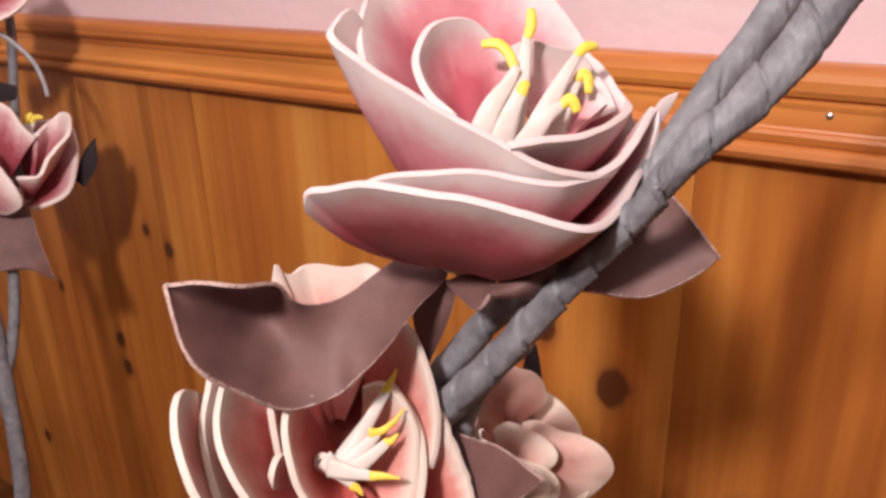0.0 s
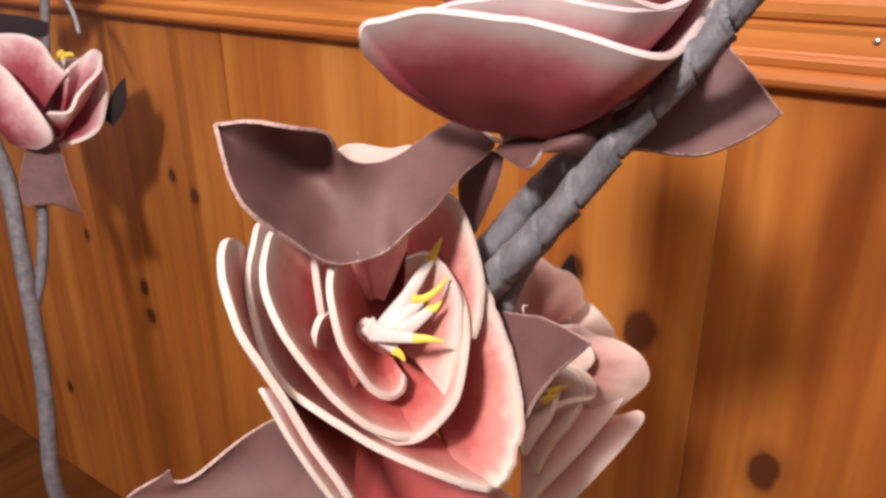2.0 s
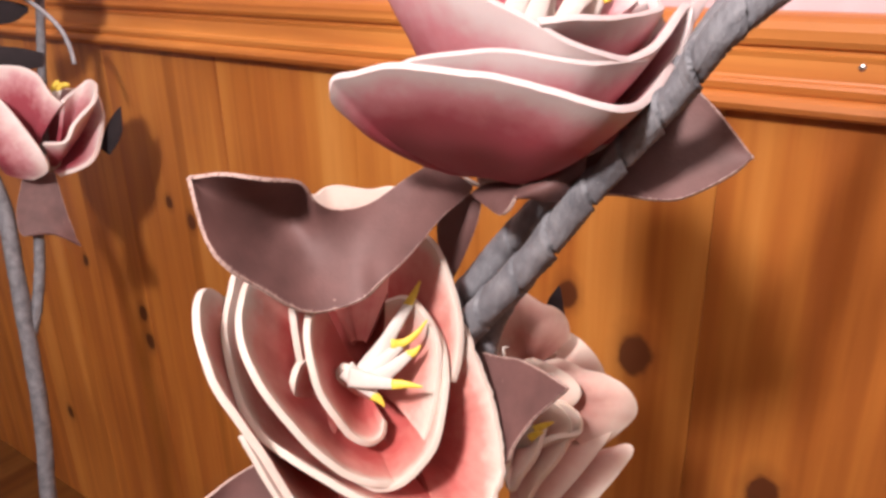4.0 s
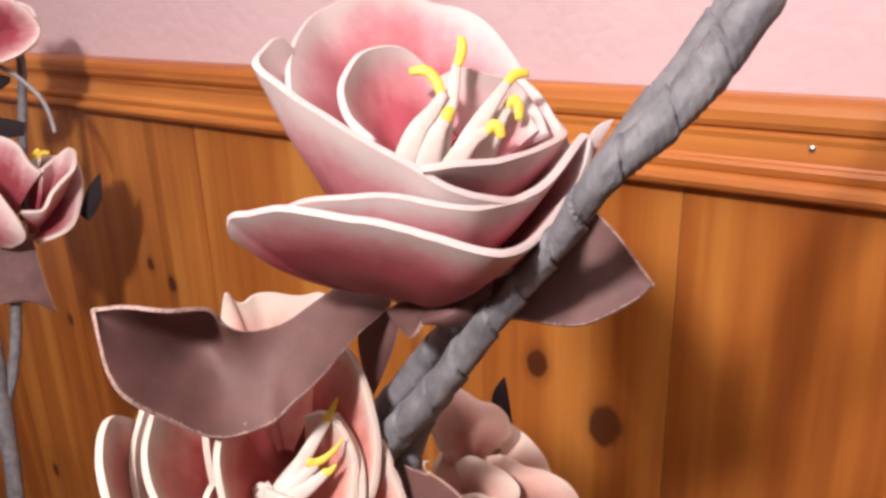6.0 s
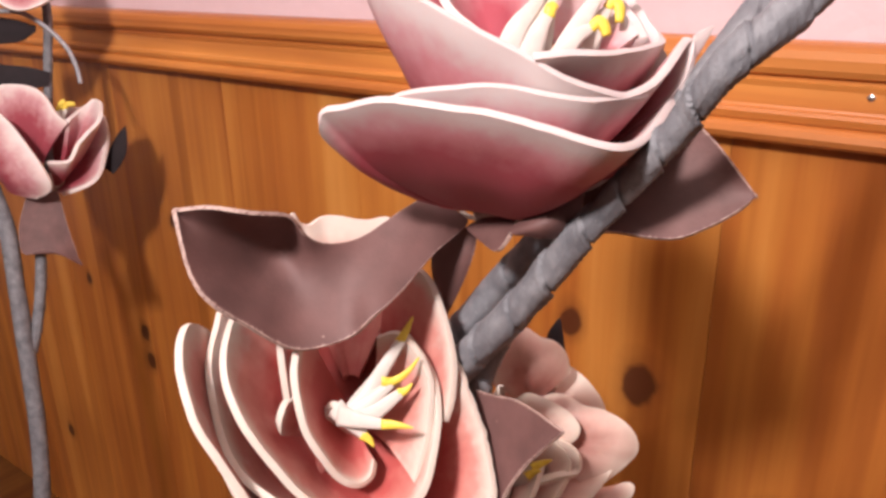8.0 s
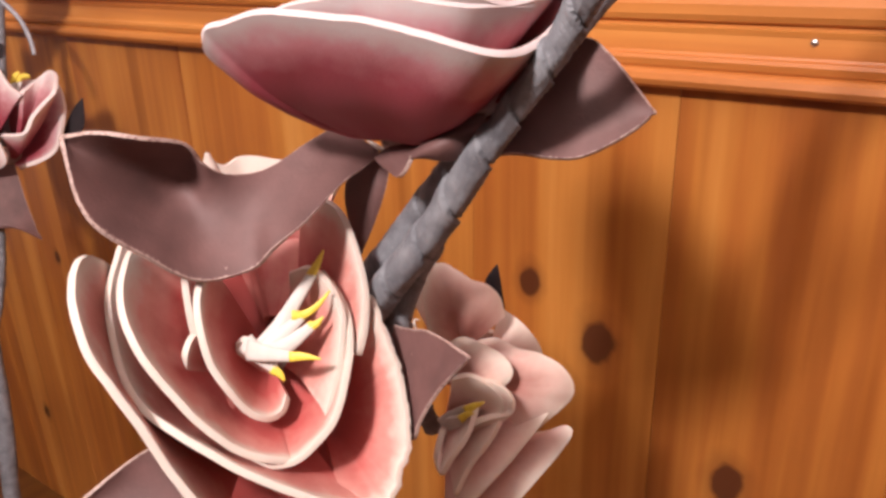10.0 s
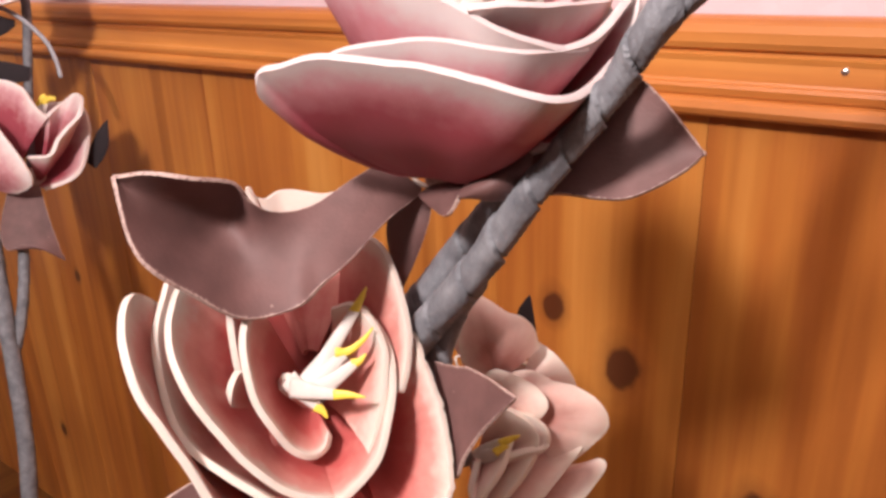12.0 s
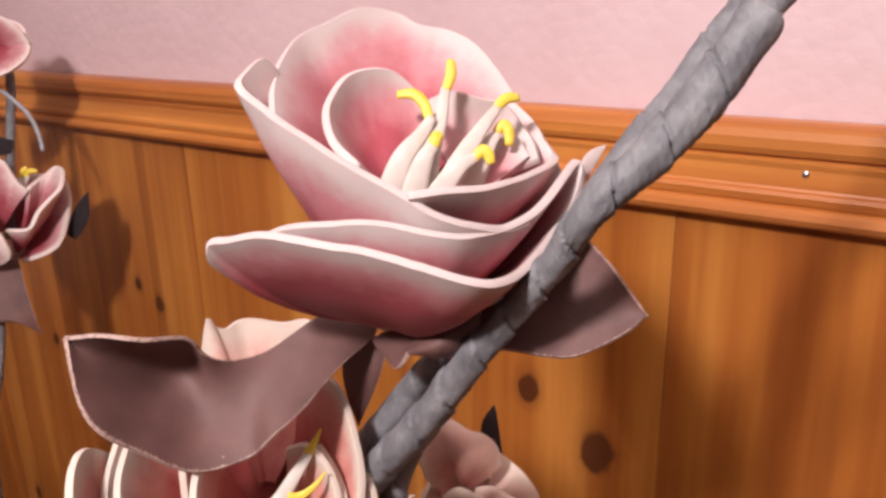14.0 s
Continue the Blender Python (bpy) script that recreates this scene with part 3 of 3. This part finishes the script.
petal(head, [(-3.1, 4.5, 0), (-2.9, 3, 0), (-2.7, 1.5, 0.1), (-2.6, 0, 0.2), (-2.2, -1.3, 0.2), (-1.4, -2.5, 0)], (-0.2, -1.4, -3), (-0.1, 0, -0.3), spray=1.3)
petal(head, [(-5.1, -2.1, 0.6), (-3.7, -4.4, 0.8), (-2.3, -6.5, 0.6), (-0.8, -8.3, 0), (1.7, -9.3, -1), (4.6, -9.3, -1.8), (6.1, -7.7, -2.2)], (1, -3.9, -4.6), (-0.2, -0.5, -0.5), spray=1.7)
petal(head, [(-2.6, 3.5, 1.6), (-2.5, 2.8, 1.7), (-2.4, 1.9, 1.6), (-2.3, 1.1, 1.4)], (-0.8, 0.4, -2.4), (-0.2, 0.1, -0.3))
petal(head, [(-2.1, 1.3, 1.2), (-2.4, 1.0, 1.6), (-2.6, 0.2, 1.8), (-2.5, -0.8, 1.9), (-2.0, -1.6, 1.9), (-1.3, -2.5, 1.8)], (0.0, -0.8, -2.6), (-0.2, -0.1, -0.4))
petal(head, [(1.2, 3.6, -1), (2.1, 3.8, -0.6), (2.9, 3.2, -0.3), (3.5, 2, 0), (3.6, 0.8, 0.3), (3.4, -0.9, 0.6), (3, -2.4, 0.8)], (0.6, -0.5, -2.2), (0.2, 0.2, -0.4), spray=0.4)
petal(head, [(-4.5, 3.2, -2), (-4.2, 4.8, -2.8), (-3.2, 6.1, -3.6), (-1.5, 6.7, -4.4), (0.5, 6.6, -4.6), (2, 5.6, -4.2), (3.3, 4, -3.8), (3.8, 1.8, -3.6), (4.3, -0.4, -3.4)], (0.1, -0.9, -5.2), (0, 0, -0.9), spray=1.6)
petal(head, [(-4.9, 2, -0.6), (-4.4, -0.1, -0.6), (-3.4, -2.1, -0.8), (-1.9, -3.7, -1), (0.2, -5.1, -1.2), (2.2, -5.6, -1.4)], (0.2, -1.7, -4.8), (-0.4, -0.4, -0.6), spray=1.6)
stamen(head, [(0, 0.2, 0.4), (0.8, 1.1, 0.2), (1.6, 2.4, 0), (2.3, 3.5, -0.1)], [(2.2, 3.4, -0.1), (2.5, 3.9, -0.1), (2.8, 4.5, -0.1)])
stamen(head, [(0.1, 0.3, 0), (0.8, 1.3, -0.4), (1.4, 2.2, -0.7)], [(1.4, 2, -0.7), (1.5, 2.5, -0.7), (1.7, 3, -0.7)])
stamen(head, [(0.3, 0.3, 0.6), (1.1, 1, 0.5), (1.9, 1.7, 0.4)], [(1.5, 1.8, 0.5), (2, 1.8, 0.4), (2.6, 2.2, 0.4), (3.1, 2.8, 0.3)])
stamen(head, [(0.5, 0.1, 0.7), (1.5, 0.7, 0.5), (2.3, 1.3, 0.4)], [(2.2, 1.3, 0.4), (2.5, 1.4, 0.4), (2.8, 1.7, 0.4)])
stamen(head, [(-0.3, 0.4, 0.7), (0.6, 0.3, 1.2), (1.7, 0.2, 1.6)], [(1.6, 0.2, 1.6), (2.2, 0.2, 1.7), (2.9, 0.1, 1.8)])
stamen(head, [(-0.5, 0.7, 0.4), (0.2, 0.1, 0.6), (0.8, -0.4, 0.7)], [(0.7, -0.4, 0.7), (1, -0.6, 0.7), (1.2, -0.9, 0.7)])
petal(head, [(-0.8, -1.1, -0.4), (-1.1, 0, -0.2), (-0.8, 0.7, 0.2), (-0.4, 0.8, 0.5), (0.1, 0.3, 0.4), (0.5, -0.3, 0)], (0.4, -1.3, -2), (0, 0, -0.2), spray=0.3)
leaf(lamp, FRAME_B, [(5.6, 1.1, -2), (6.4, 1, -1), (7.1, 1, 0), (7.9, 0.7, 1.4), (8.3, 0.5, 2.4), (8.8, 0.2, 3)], [(6.2, -3.5, -0.4), (6.5, -3.6, 0), (6.8, -2.7, 0.6), (7.4, -1.6, 1.4), (8, -0.8, 2.2), (8.8, 0.1, 3)], (0, 0, -0.3), "grey-brown triangular foam leaf beside the flower")
leaf(lamp, FRAME_B, [(-1.1, -4.7, -3), (-2.9, -4.1, -2.6), (-4.7, -3.9, -2), (-6, -4.5, -1.8), (-7.1, -5.3, -1.6), (-8.6, -6.5, -1.4), (-9.4, -6.7, -1.3), (-9.7, -6.2, -1.2)], [(-1, -9, -2), (-3.1, -9, -1.8), (-5.1, -9, -1.6), (-7.2, -8.8, -1.5), (-9, -8.6, -1.4), (-10.8, -8.3, -1.3), (-11.7, -7.5, -1.2), (-9.7, -6.2, -1.2)], (0, 0, -0.4), "broad brown foam leaf below the flower")

state.update(frame=FRAME_C, foam=cream_foam, scale=1.2)
head = receptacle(lamp, FRAME_C, (-3.0, -3.2, -1.0), 0.009, brown_foam, "creamy peach foam flower seen from behind")
petal(head, [(-4.1, 3.7, 4), (-4.3, 5.7, 4.6), (-4, 7, 5), (-3.4, 7.5, 5.2), (-2.6, 7.1, 5.2), (-1.7, 6.5, 5), (-0.8, 6.2, 4.6), (-0.1, 5.5, 4), (0.2, 4.4, 3.4)], (-2, 2.5, 2.5), (0, 0.2, 1.5), spray=0.8)
petal(head, [(0.3, 4.7, 1.5), (1.1, 4.1, 1.8), (1.7, 3.5, 1.8), (2.4, 2.6, 1.6), (2.8, 1.6, 1.2)], (-0.9, 0.9, 1), (0, 0, 0.6), spray=0.4)
petal(head, [(-1.2, 2.9, 3), (-0.1, 3, 3.4), (1, 2.4, 3.8), (2.2, 2.1, 3.8), (3.4, 1.4, 3.6), (4.1, 0.5, 3.2), (4.2, -0.3, 3), (3.7, -1, 2.8), (2.6, -1.9, 2.8), (1.5, -2.9, 2.8)], (-1.6, 0.3, 2), (0.2, 0.2, 1.3), spray=0.8)
petal(head, [(-3.1, 2.8, 4.2), (-2.3, 3.3, 4.6), (-1.3, 3, 5), (-0.1, 2.3, 5.2), (0.5, 1.5, 5.2), (0.1, 0.7, 5), (-1.1, 0.4, 4.6)], (-2.6, 0.5, 3), (0.1, 0.1, 0.8), spray=0.6)
petal(head, [(-1.8, 1.1, 4.8), (-0.4, 0.8, 5.4), (0.5, 0, 5.6), (0.3, -0.8, 5.6), (-0.9, -1.1, 5.4), (-2.1, -1.6, 5.2)], (-2.9, -3, 1.5), (0.3, 0, 0.7), spray=0.6)
petal(head, [(-4.5, 2.2, 3), (-3.6, 3.5, 2.6), (-1.8, 3.5, 2), (0.1, 3.1, 1.4), (1.3, 0.5, 1), (1.3, -2.4, 1)], (-2.2, -1.1, 0), (0, 0, -0.3), spray=0.8)
petal(head, [(3.5, 0, 2), (2.9, -1.3, 3), (1.8, -2.5, 3.6), (0.3, -4.1, 4), (-1.4, -5.8, 4.2), (-2.7, -7.3, 4), (-3.7, -9.1, 3.4)], (-3.3, -3.3, 0), (0.5, 0.3, 0.9), spray=0.7)
petal(head, [(2.1, -3.2, 0.6), (3, -3, 1.2), (4.2, -2.6, 1.6), (4.3, -3.1, 1.8), (3.2, -4.4, 2), (1.7, -6, 2.2), (0, -7.8, 2.2), (-1.8, -9.6, 2)], (-3.2, -5.4, -1), (0.5, 0.2, 0.8), spray=0.7)
petal(head, [(-1.5, -0.6, 5), (-2.1, -2.1, 5.6), (-3, -3.3, 5.8), (-3.6, -4.2, 5.6), (-3.9, -3.5, 5.2), (-3.5, -2, 4.6)], (-2.8, -1.5, 2), (0, 0.2, 0.4), spray=0.7)
petal(head, [(-2.9, 1.1, 5.2), (-1.6, 1.2, 5.4), (0, -0.2, 5.4), (-0.6, -2.1, 5.4), (-1.9, -3.8, 5.2), (-2.8, -5.6, 4.8)], (-3.5, -2.6, 1.4), (0.2, 0, 0.5), spray=0.7)
stamen(head, [(-3.4, -1.8, 4), (-2.7, -1.1, 4.8), (-2.1, -0.6, 5.4)], [(-2.2, -0.7, 5.5), (-1.6, -0.4, 5.7), (-1.1, -0.2, 5.8)])
stamen(head, [(-3.2, -1.9, 4), (-2.7, -1.4, 5), (-2.4, -1.2, 5.5)], [(-2.5, -1.2, 5.5), (-2.1, -0.9, 5.7), (-1.7, -0.8, 5.8)])
leaf(lamp, FRAME_C, [(0.8, 3.3, -0.5), (-0.5, 4.8, -0.2), (-0.6, 6.3, 0), (0.1, 7.4, 0)], [(0.8, 3.3, -0.5), (0.6, 4.4, -0.2), (0.4, 5.9, 0), (0.2, 7.4, 0)], (0, 0, 0.2), "small dark green-brown foam leaf")
petal(head, [(-4.9, 5.1, 2.4), (-4.5, 6.2, 2.8), (-4.0, 7.3, 3.2), (-3.7, 7.5, 3.6), (-3.6, 6.1, 3.8), (-3.6, 4.6, 3.8), (-3.8, 3.3, 3.6)], (-3.4, 2.2, 2.0), (0, 0, 0.3), spray=0.6)

stem_points = [(-5.3, -18.3, -14), (-2.7, -13.4, -9.8), (-1.2, -11.2, -7.4), (0.0, -9.65, -5.9), (1.38, -7.84, -4.2), (2.58, -5.86, -2.3), (3.65, -4.32, -0.8), (4.77, -2.75, 0.8), (5.72, -1.3, 2.1), (6.4, 0, 3.5), (8.1, 1.6, 4), (9.8, 3.5, 4.2), (11.4, 5.8, 4.4)]
twin_low = [(-3.7, -13.8, -11), (-2.2, -11.2, -9.5), (-0.7, -9.2, -8.8), (0.5, -7.6, -8.2), (1.8, -5.9, -6), (2.8, -4.5, -4)]
twin_high = [(5, -2.7, -1.6), (6.1, -1.1, -1.3), (7.5, 0.7, -1.3), (9.3, 2.9, -1.7), (10.9, 4.7, -2.1), (12.6, 6.9, -2.5), (13.8, 8.3, -2.8)]
third_low = [(-0.6, -14.1, -9.0), (-0.4, -12.4, -8.6), (0.0, -11.0, -8.0), (0.5, -9.9, -7.2), (1.1, -9.0, -6.2), (1.6, -8.0, -5.0)]
neck_points = [(13.9, 7.3, -3.2), (15.2, 8.7, -3.4), (17.1, 10.6, -3.8), (19.6, 12.8, -4.4), (22.3, 16, -5.5)]
glue_line = [(-1.6, -4.1, -6.7), (-1.1, -4.5, -6.5), (-0.6, -4.65, -6.4), (-0.1, -4.6, -6.3)]
branch_c = [(-1.8, -13.2, -9), (-0.3, -16.7, -15), (1.1, -21.1, -21)]
bm = bmesh.new()
tube(bm, to_world(FRAME_A, glue_line), [0.0006, 0.0012, 0.0010, 0.0005], 8, 16)
link_mesh("glue_bead", bm, white_foam, lamp, "dried white glue under the flower")
bm = bmesh.new()
tube(bm, to_world(FRAME_A, [(0.7, -12.7, -7.0), (0.5, -12.6, -7.0), (0.4, -12.3, -6.8), (0.4, -12.1, -6.8), (0.6, -12.1, -6.9)]), [0.0006, 0.0005, 0.0005, 0.0004], 6, 24)
link_mesh("glue_thread", bm, white_foam, lamp, "thin curled thread of dried glue")


def wound(lamp, name, pts, radii, turns, wrap, label, seed, n=150):
    bm = bmesh.new()
    tube(bm, pts, radii, 40, n * 2, wrap, turns, seed)
    return link_mesh(name, bm, wrap_paper, lamp, label)


foot = Vector((-0.22, 0.66, 0.02))
main = to_world(FRAME_A, stem_points)
low = main[0]
main = [foot, Vector((-0.22, 0.66, 0.3)), Vector((-0.215, 0.655, 0.62)), low.lerp(Vector((-0.21, 0.65, 0.8)), 0.5)] + main
wound(lamp, "stem", main, [0.011, 0.011, 0.011, 0.0108, 0.0100, 0.0090, 0.0080, 0.0076, 0.0072, 0.0064, 0.0057, 0.0053, 0.0054, 0.0058, 0.0066, 0.0072, 0.0074], 17, 0.0014, "grey stem wound with crepe paper strip", 1.0, 420)
wound(lamp, "stem", to_world(FRAME_A, twin_low), [0.0075, 0.0075, 0.0072, 0.0070, 0.0062], 2.6, 0.0010, "second grey stem wound with crepe paper strip", 4.0, 100)
wound(lamp, "stem", to_world(FRAME_A, third_low), [0.007, 0.0068, 0.0064, 0.0058, 0.005, 0.0045], 3, 0.0008, "thin third grey stem wound with crepe paper strip", 8.0, 80)
wound(lamp, "stem", to_world(FRAME_A, twin_high), [0.0045, 0.0052, 0.0060, 0.0066, 0.0072, 0.0074, 0.0074], 3.6, 0.0010, "second grey stem wound with crepe paper strip", 6.0, 100)
wound(lamp, "stem", to_world(FRAME_A, neck_points), [0.0058, 0.0056, 0.0052, 0.005], 8, 0.0007, "thin end of the wrapped grey stem", 7.0, 60)
wound(lamp, "stem", to_world(FRAME_A, branch_c), [0.006, 0.006, 0.006], 6, 0.001, "short wrapped grey side stem", 9.0, 40)

bm = bmesh.new()
bmesh.ops.create_cone(bm, cap_ends=True, segments=40, radius1=0.15, radius2=0.14, depth=0.025)
for v in bm.verts:
    v.co += Vector((-0.22, 0.66, 0.0125))
link_mesh("base_plate", bm, steel, lamp, "round grey metal base plate", smooth=False)

# ---- the flower lamp beside the wall ----
lamp = tagged(new("flower_lamp"), "darker pink foam flowers with a curved metal arm near the wall", "flower lamp", "flower lamps")
lamp.location = (-0.905, 0.768, 0.0)
bpy.context.view_layer.update()
state.update(frame=FRAME_D, foam=rose_foam, scale=1.75, **CURLED)
head = receptacle(lamp, FRAME_D, (0.3, -4.0, -1.0), 0.014, brown_foam, "half-open pink foam flower with pale edges")
petal(head, [(-7.6, 4.6, 3), (-4.9, 4.4, 4), (-2, 2.8, 5), (0.6, -0.2, 5.4), (2.6, -3.2, 5.2), (2.7, -5, 4.4), (0.6, -6, 3.4)], (-5.6, -4.2, 0), (-1, -0.6, 1.4))
petal(head, [(-9.1, 5.6, 0), (-5.7, 7.2, 1), (-2.2, 7.4, 1.6), (0.5, 6.4, 2), (2.3, 4, 2.4), (3.6, 2.9, 2.2)], (-1.1, -2.8, 0), (0, 0.6, 0.6))
petal(head, [(3.5, 3.3, 2), (3.6, 4.5, 0), (5, 6.1, -1), (6.5, 5.6, 0), (6.9, 3.4, 1.4), (5.9, 1.7, 2.4), (5.1, 0.3, 3), (4.1, -1.6, 3.2), (1.5, -1.8, 3)], (0.5, -4.6, -1), (0.5, -0.2, 0.2))
petal(head, [(3.7, 6, -4), (5.5, 4.5, -3), (6.5, 1.9, -2), (6.5, -1, -1), (6, -3.4, 0), (4.4, -4.6, 0.4), (2, -5.5, 0.4)], (-1.1, -4.2, -2), (0.9, -0.4, 0.2))
petal(head, [(-2.8, 3.7, -2.5), (-0.2, 5, -3), (2.4, 5.5, -3.6), (4.6, 4.7, -3.6), (5.6, 0.9, -3)], (-0.2, -3.5, -3), (0, 0, -0.6), spray=1.7)
stamen(head, [(1, 2.1, 0), (1.2, 3.9, -1), (1.5, 5, -1.4)], [(1.2, 4.9, -1.4), (1.8, 5.6, -1.4), (2.7, 5.6, -1.4)])
stamen(head, [(0.7, 2.1, 0), (0.6, 3.9, -1), (0.7, 4.9, -1.4)], [(0.5, 4.7, -1.4), (1, 5.7, -1.4), (1.5, 6, -1.4)])
head = receptacle(lamp, FRAME_D, (-3.0, 20.0, -1.0), 0.014, brown_foam, "dark pink foam flower higher on the lamp")
petal(head, [(-6.5, 18.8, 3), (-3.5, 16.3, 3.6), (-1.3, 15.5, 3.8), (1, 16, 3.8), (2.9, 17.4, 3.2), (3.5, 19.2, 2), (2.4, 21.5, 0)], (-3.4, 22, -1), (0.6, -1.2, 1.2))
petal(head, [(-6.5, 25.6, 3), (-3.6, 24.9, 3.4), (-1.2, 24.1, 3.4), (0.8, 23.2, 3), (2.2, 22.1, 2), (3, 20.6, 1)], (-4.1, 18.4, -1), (0.4, 0.8, 1.2))
petal(head, [(-3.9, 24.4, -2), (-1.4, 24.6, -2.6), (0.3, 23.7, -2.6), (1.6, 21.5, -2)], (-3.2, 18.7, -2), (0.5, 0.2, 0))
leaf(lamp, FRAME_D, [(-1.6, -5.2, 1.6), (-2, -8.3, 2.4), (-1.9, -11.3, 3), (-1, -12.7, 3.2), (0.6, -12.1, 3), (2.3, -12.5, 2.4), (4.5, -14, 1)], [(1.8, -5.2, 1), (2.6, -8, 1.2), (3.3, -10.4, 1.2), (3.8, -11.9, 1.1), (4.1, -13.1, 1), (4.4, -13.6, 1), (4.6, -14, 1)], (0, 0, 0.4), "grey-brown foam leaf hanging under the flower")
leaf(lamp, FRAME_D, [(5.6, -2, -3), (6.2, 0.1, -3), (7.1, 1.9, -3), (8.2, 3.2, -3)], [(6.7, -2.8, -3), (7.8, -1.3, -3), (8.4, 0.5, -3), (8.3, 3.2, -3)], (0, 0, 0.3), "small dark foam leaf tip")
# Two near-black leaves fill dark spots; the shade is put into their colour.
leaf(lamp, FRAME_D, [(-8.4, 10.8, 0), (-5.6, 10.1, 0), (-2.7, 9.9, -0.4), (-0.1, 9.4, -1)], [(-8.4, 6.6, 0), (-4.9, 7, 0), (-2, 7.3, -0.4), (-0.3, 7.8, -1)], (0, 0.2, 0.3), "dark foam leaf, shade in its colour")
leaf(lamp, FRAME_D, [(-9, 16.3, -1), (-6.9, 16, -1), (-4.1, 15.6, -1), (-1.8, 15, -1)], [(-9, 12.8, -1), (-6.2, 12.8, -1), (-3.7, 13.1, -1), (-1.8, 14.3, -1)], (0, 0.2, 0.3), "dark foam leaf, shade in its colour")
far_stem = [(-5.8, -4.2, 2), (-3.6, -9.7, 2.5), (-2.5, -15, 3), (-1.5, -21.8, 3), (-0.7, -28.7, 2.6), (-0.2, -35.7, 2), (0, -49, 0)]
far_branch = [(-1.1, -6.3, 0.5), (-0.5, -11.1, 1), (-0.1, -15.9, 1.6), (-0.3, -21.3, 2.2), (-1.1, -26, 2.7)]
far_arc = [(-7.8, 15.9, 1), (-4.7, 16.2, 1), (-2.2, 15.9, 1), (0.3, 14.4, 0.6), (2.4, 12.2, 0), (3.4, 9.9, -0.4), (3.8, 8, -0.6)]
far_riser = [(-0.7, -2.8, -1.6), (-0.7, 3.6, -1.6), (-0.7, 11.8, -1.6), (-0.7, 16.4, -1.6), (-1.6, 20.3, -1.6)]
pts = to_world(FRAME_D, far_stem)
pts = pts + [pts[-1].lerp(Vector((-0.905, 0.768, 0.3)), 0.6), Vector((-0.905, 0.768, 0.02))]
wound(lamp, "stem", pts, [0.010, 0.0106, 0.0106, 0.0106, 0.0106, 0.0106, 0.0106, 0.0106, 0.0106], 9, 0.0008, "grey wrapped stem", 2.0, 200)
wound(lamp, "stem", to_world(FRAME_D, far_branch), [0.0069, 0.0069, 0.0072, 0.0072, 0.0072], 8, 0.001, "thin grey wrapped side stem", 3.0, 80)
wound(lamp, "stem", to_world(FRAME_D, far_riser), [0.006, 0.006, 0.006, 0.006], 8, 0.0008, "thin grey wrapped stem behind the flower", 5.0, 80)
bm = bmesh.new()
tube(bm, to_world(FRAME_D, far_arc), [0.0032, 0.0032, 0.0032, 0.003], 12, 50)
link_mesh("curved_arm", bm, steel, lamp, "thin curved grey metal arm")
bm = bmesh.new()
bmesh.ops.create_cone(bm, cap_ends=True, segments=40, radius1=0.13, radius2=0.12, depth=0.025)
for v in bm.verts:
    v.co += Vector((-0.905, 0.768, 0.0125))
link_mesh("base_plate", bm, steel, lamp, "round grey metal base plate", smooth=False)

# ---- panelling boards ----
PLANKS = [-3.28, -3.05, -2.82, -2.58, -2.33, -2.09, -1.85, -1.60, -1.355, -1.105, -0.826, -0.572, -0.345, -0.125, 0.09, 0.30, 0.53, 0.77, 1.0, 1.23, 1.46, 1.69, 1.92, 2.15, 2.38, 2.61, 2.84, 3.07, 3.28]
for x0, x1 in zip(PLANKS, PLANKS[1:]):
    bm = bmesh.new()
    box(bm, (x0 + 0.0001, 1.0, 0.0), (x1 - 0.0001, 1.0125, 1.106), 0.0009)
    link_mesh("plank", bm, pine_boards, wall_north, smooth=False)

# ---- pendant lamp ----
fixture = tagged(new("pendant_lamp"), "plain pendant lamp on a long cord from a metal rose", "pendant lamp")
fixture.location = (LAMP[0], LAMP[1], 2.6)
bpy.context.view_layer.update()
bm = bmesh.new()
bmesh.ops.create_cone(bm, cap_ends=True, segments=32, radius1=0.05, radius2=0.06, depth=0.03)
for v in bm.verts:
    v.co += Vector((LAMP[0], LAMP[1], 2.585))
link_mesh("ceiling_rose", bm, steel, fixture, smooth=False)
bm = bmesh.new()
tube(bm, [Vector((LAMP[0], LAMP[1], z)) for z in (2.575, 2.33, 2.085)], [0.003, 0.003], 8, 8, side=(1, 0, 0))
link_mesh("cord", bm, dark_foam, fixture, "thin dark lamp cord")
bm = bmesh.new()
tube(bm, [Vector((LAMP[0], LAMP[1], z)) for z in (2.09, 2.065, 2.035)], [0.012, 0.019, 0.019], 20, 8, side=(1, 0, 0))
link_mesh("socket", bm, steel, fixture, "grey metal lamp socket")
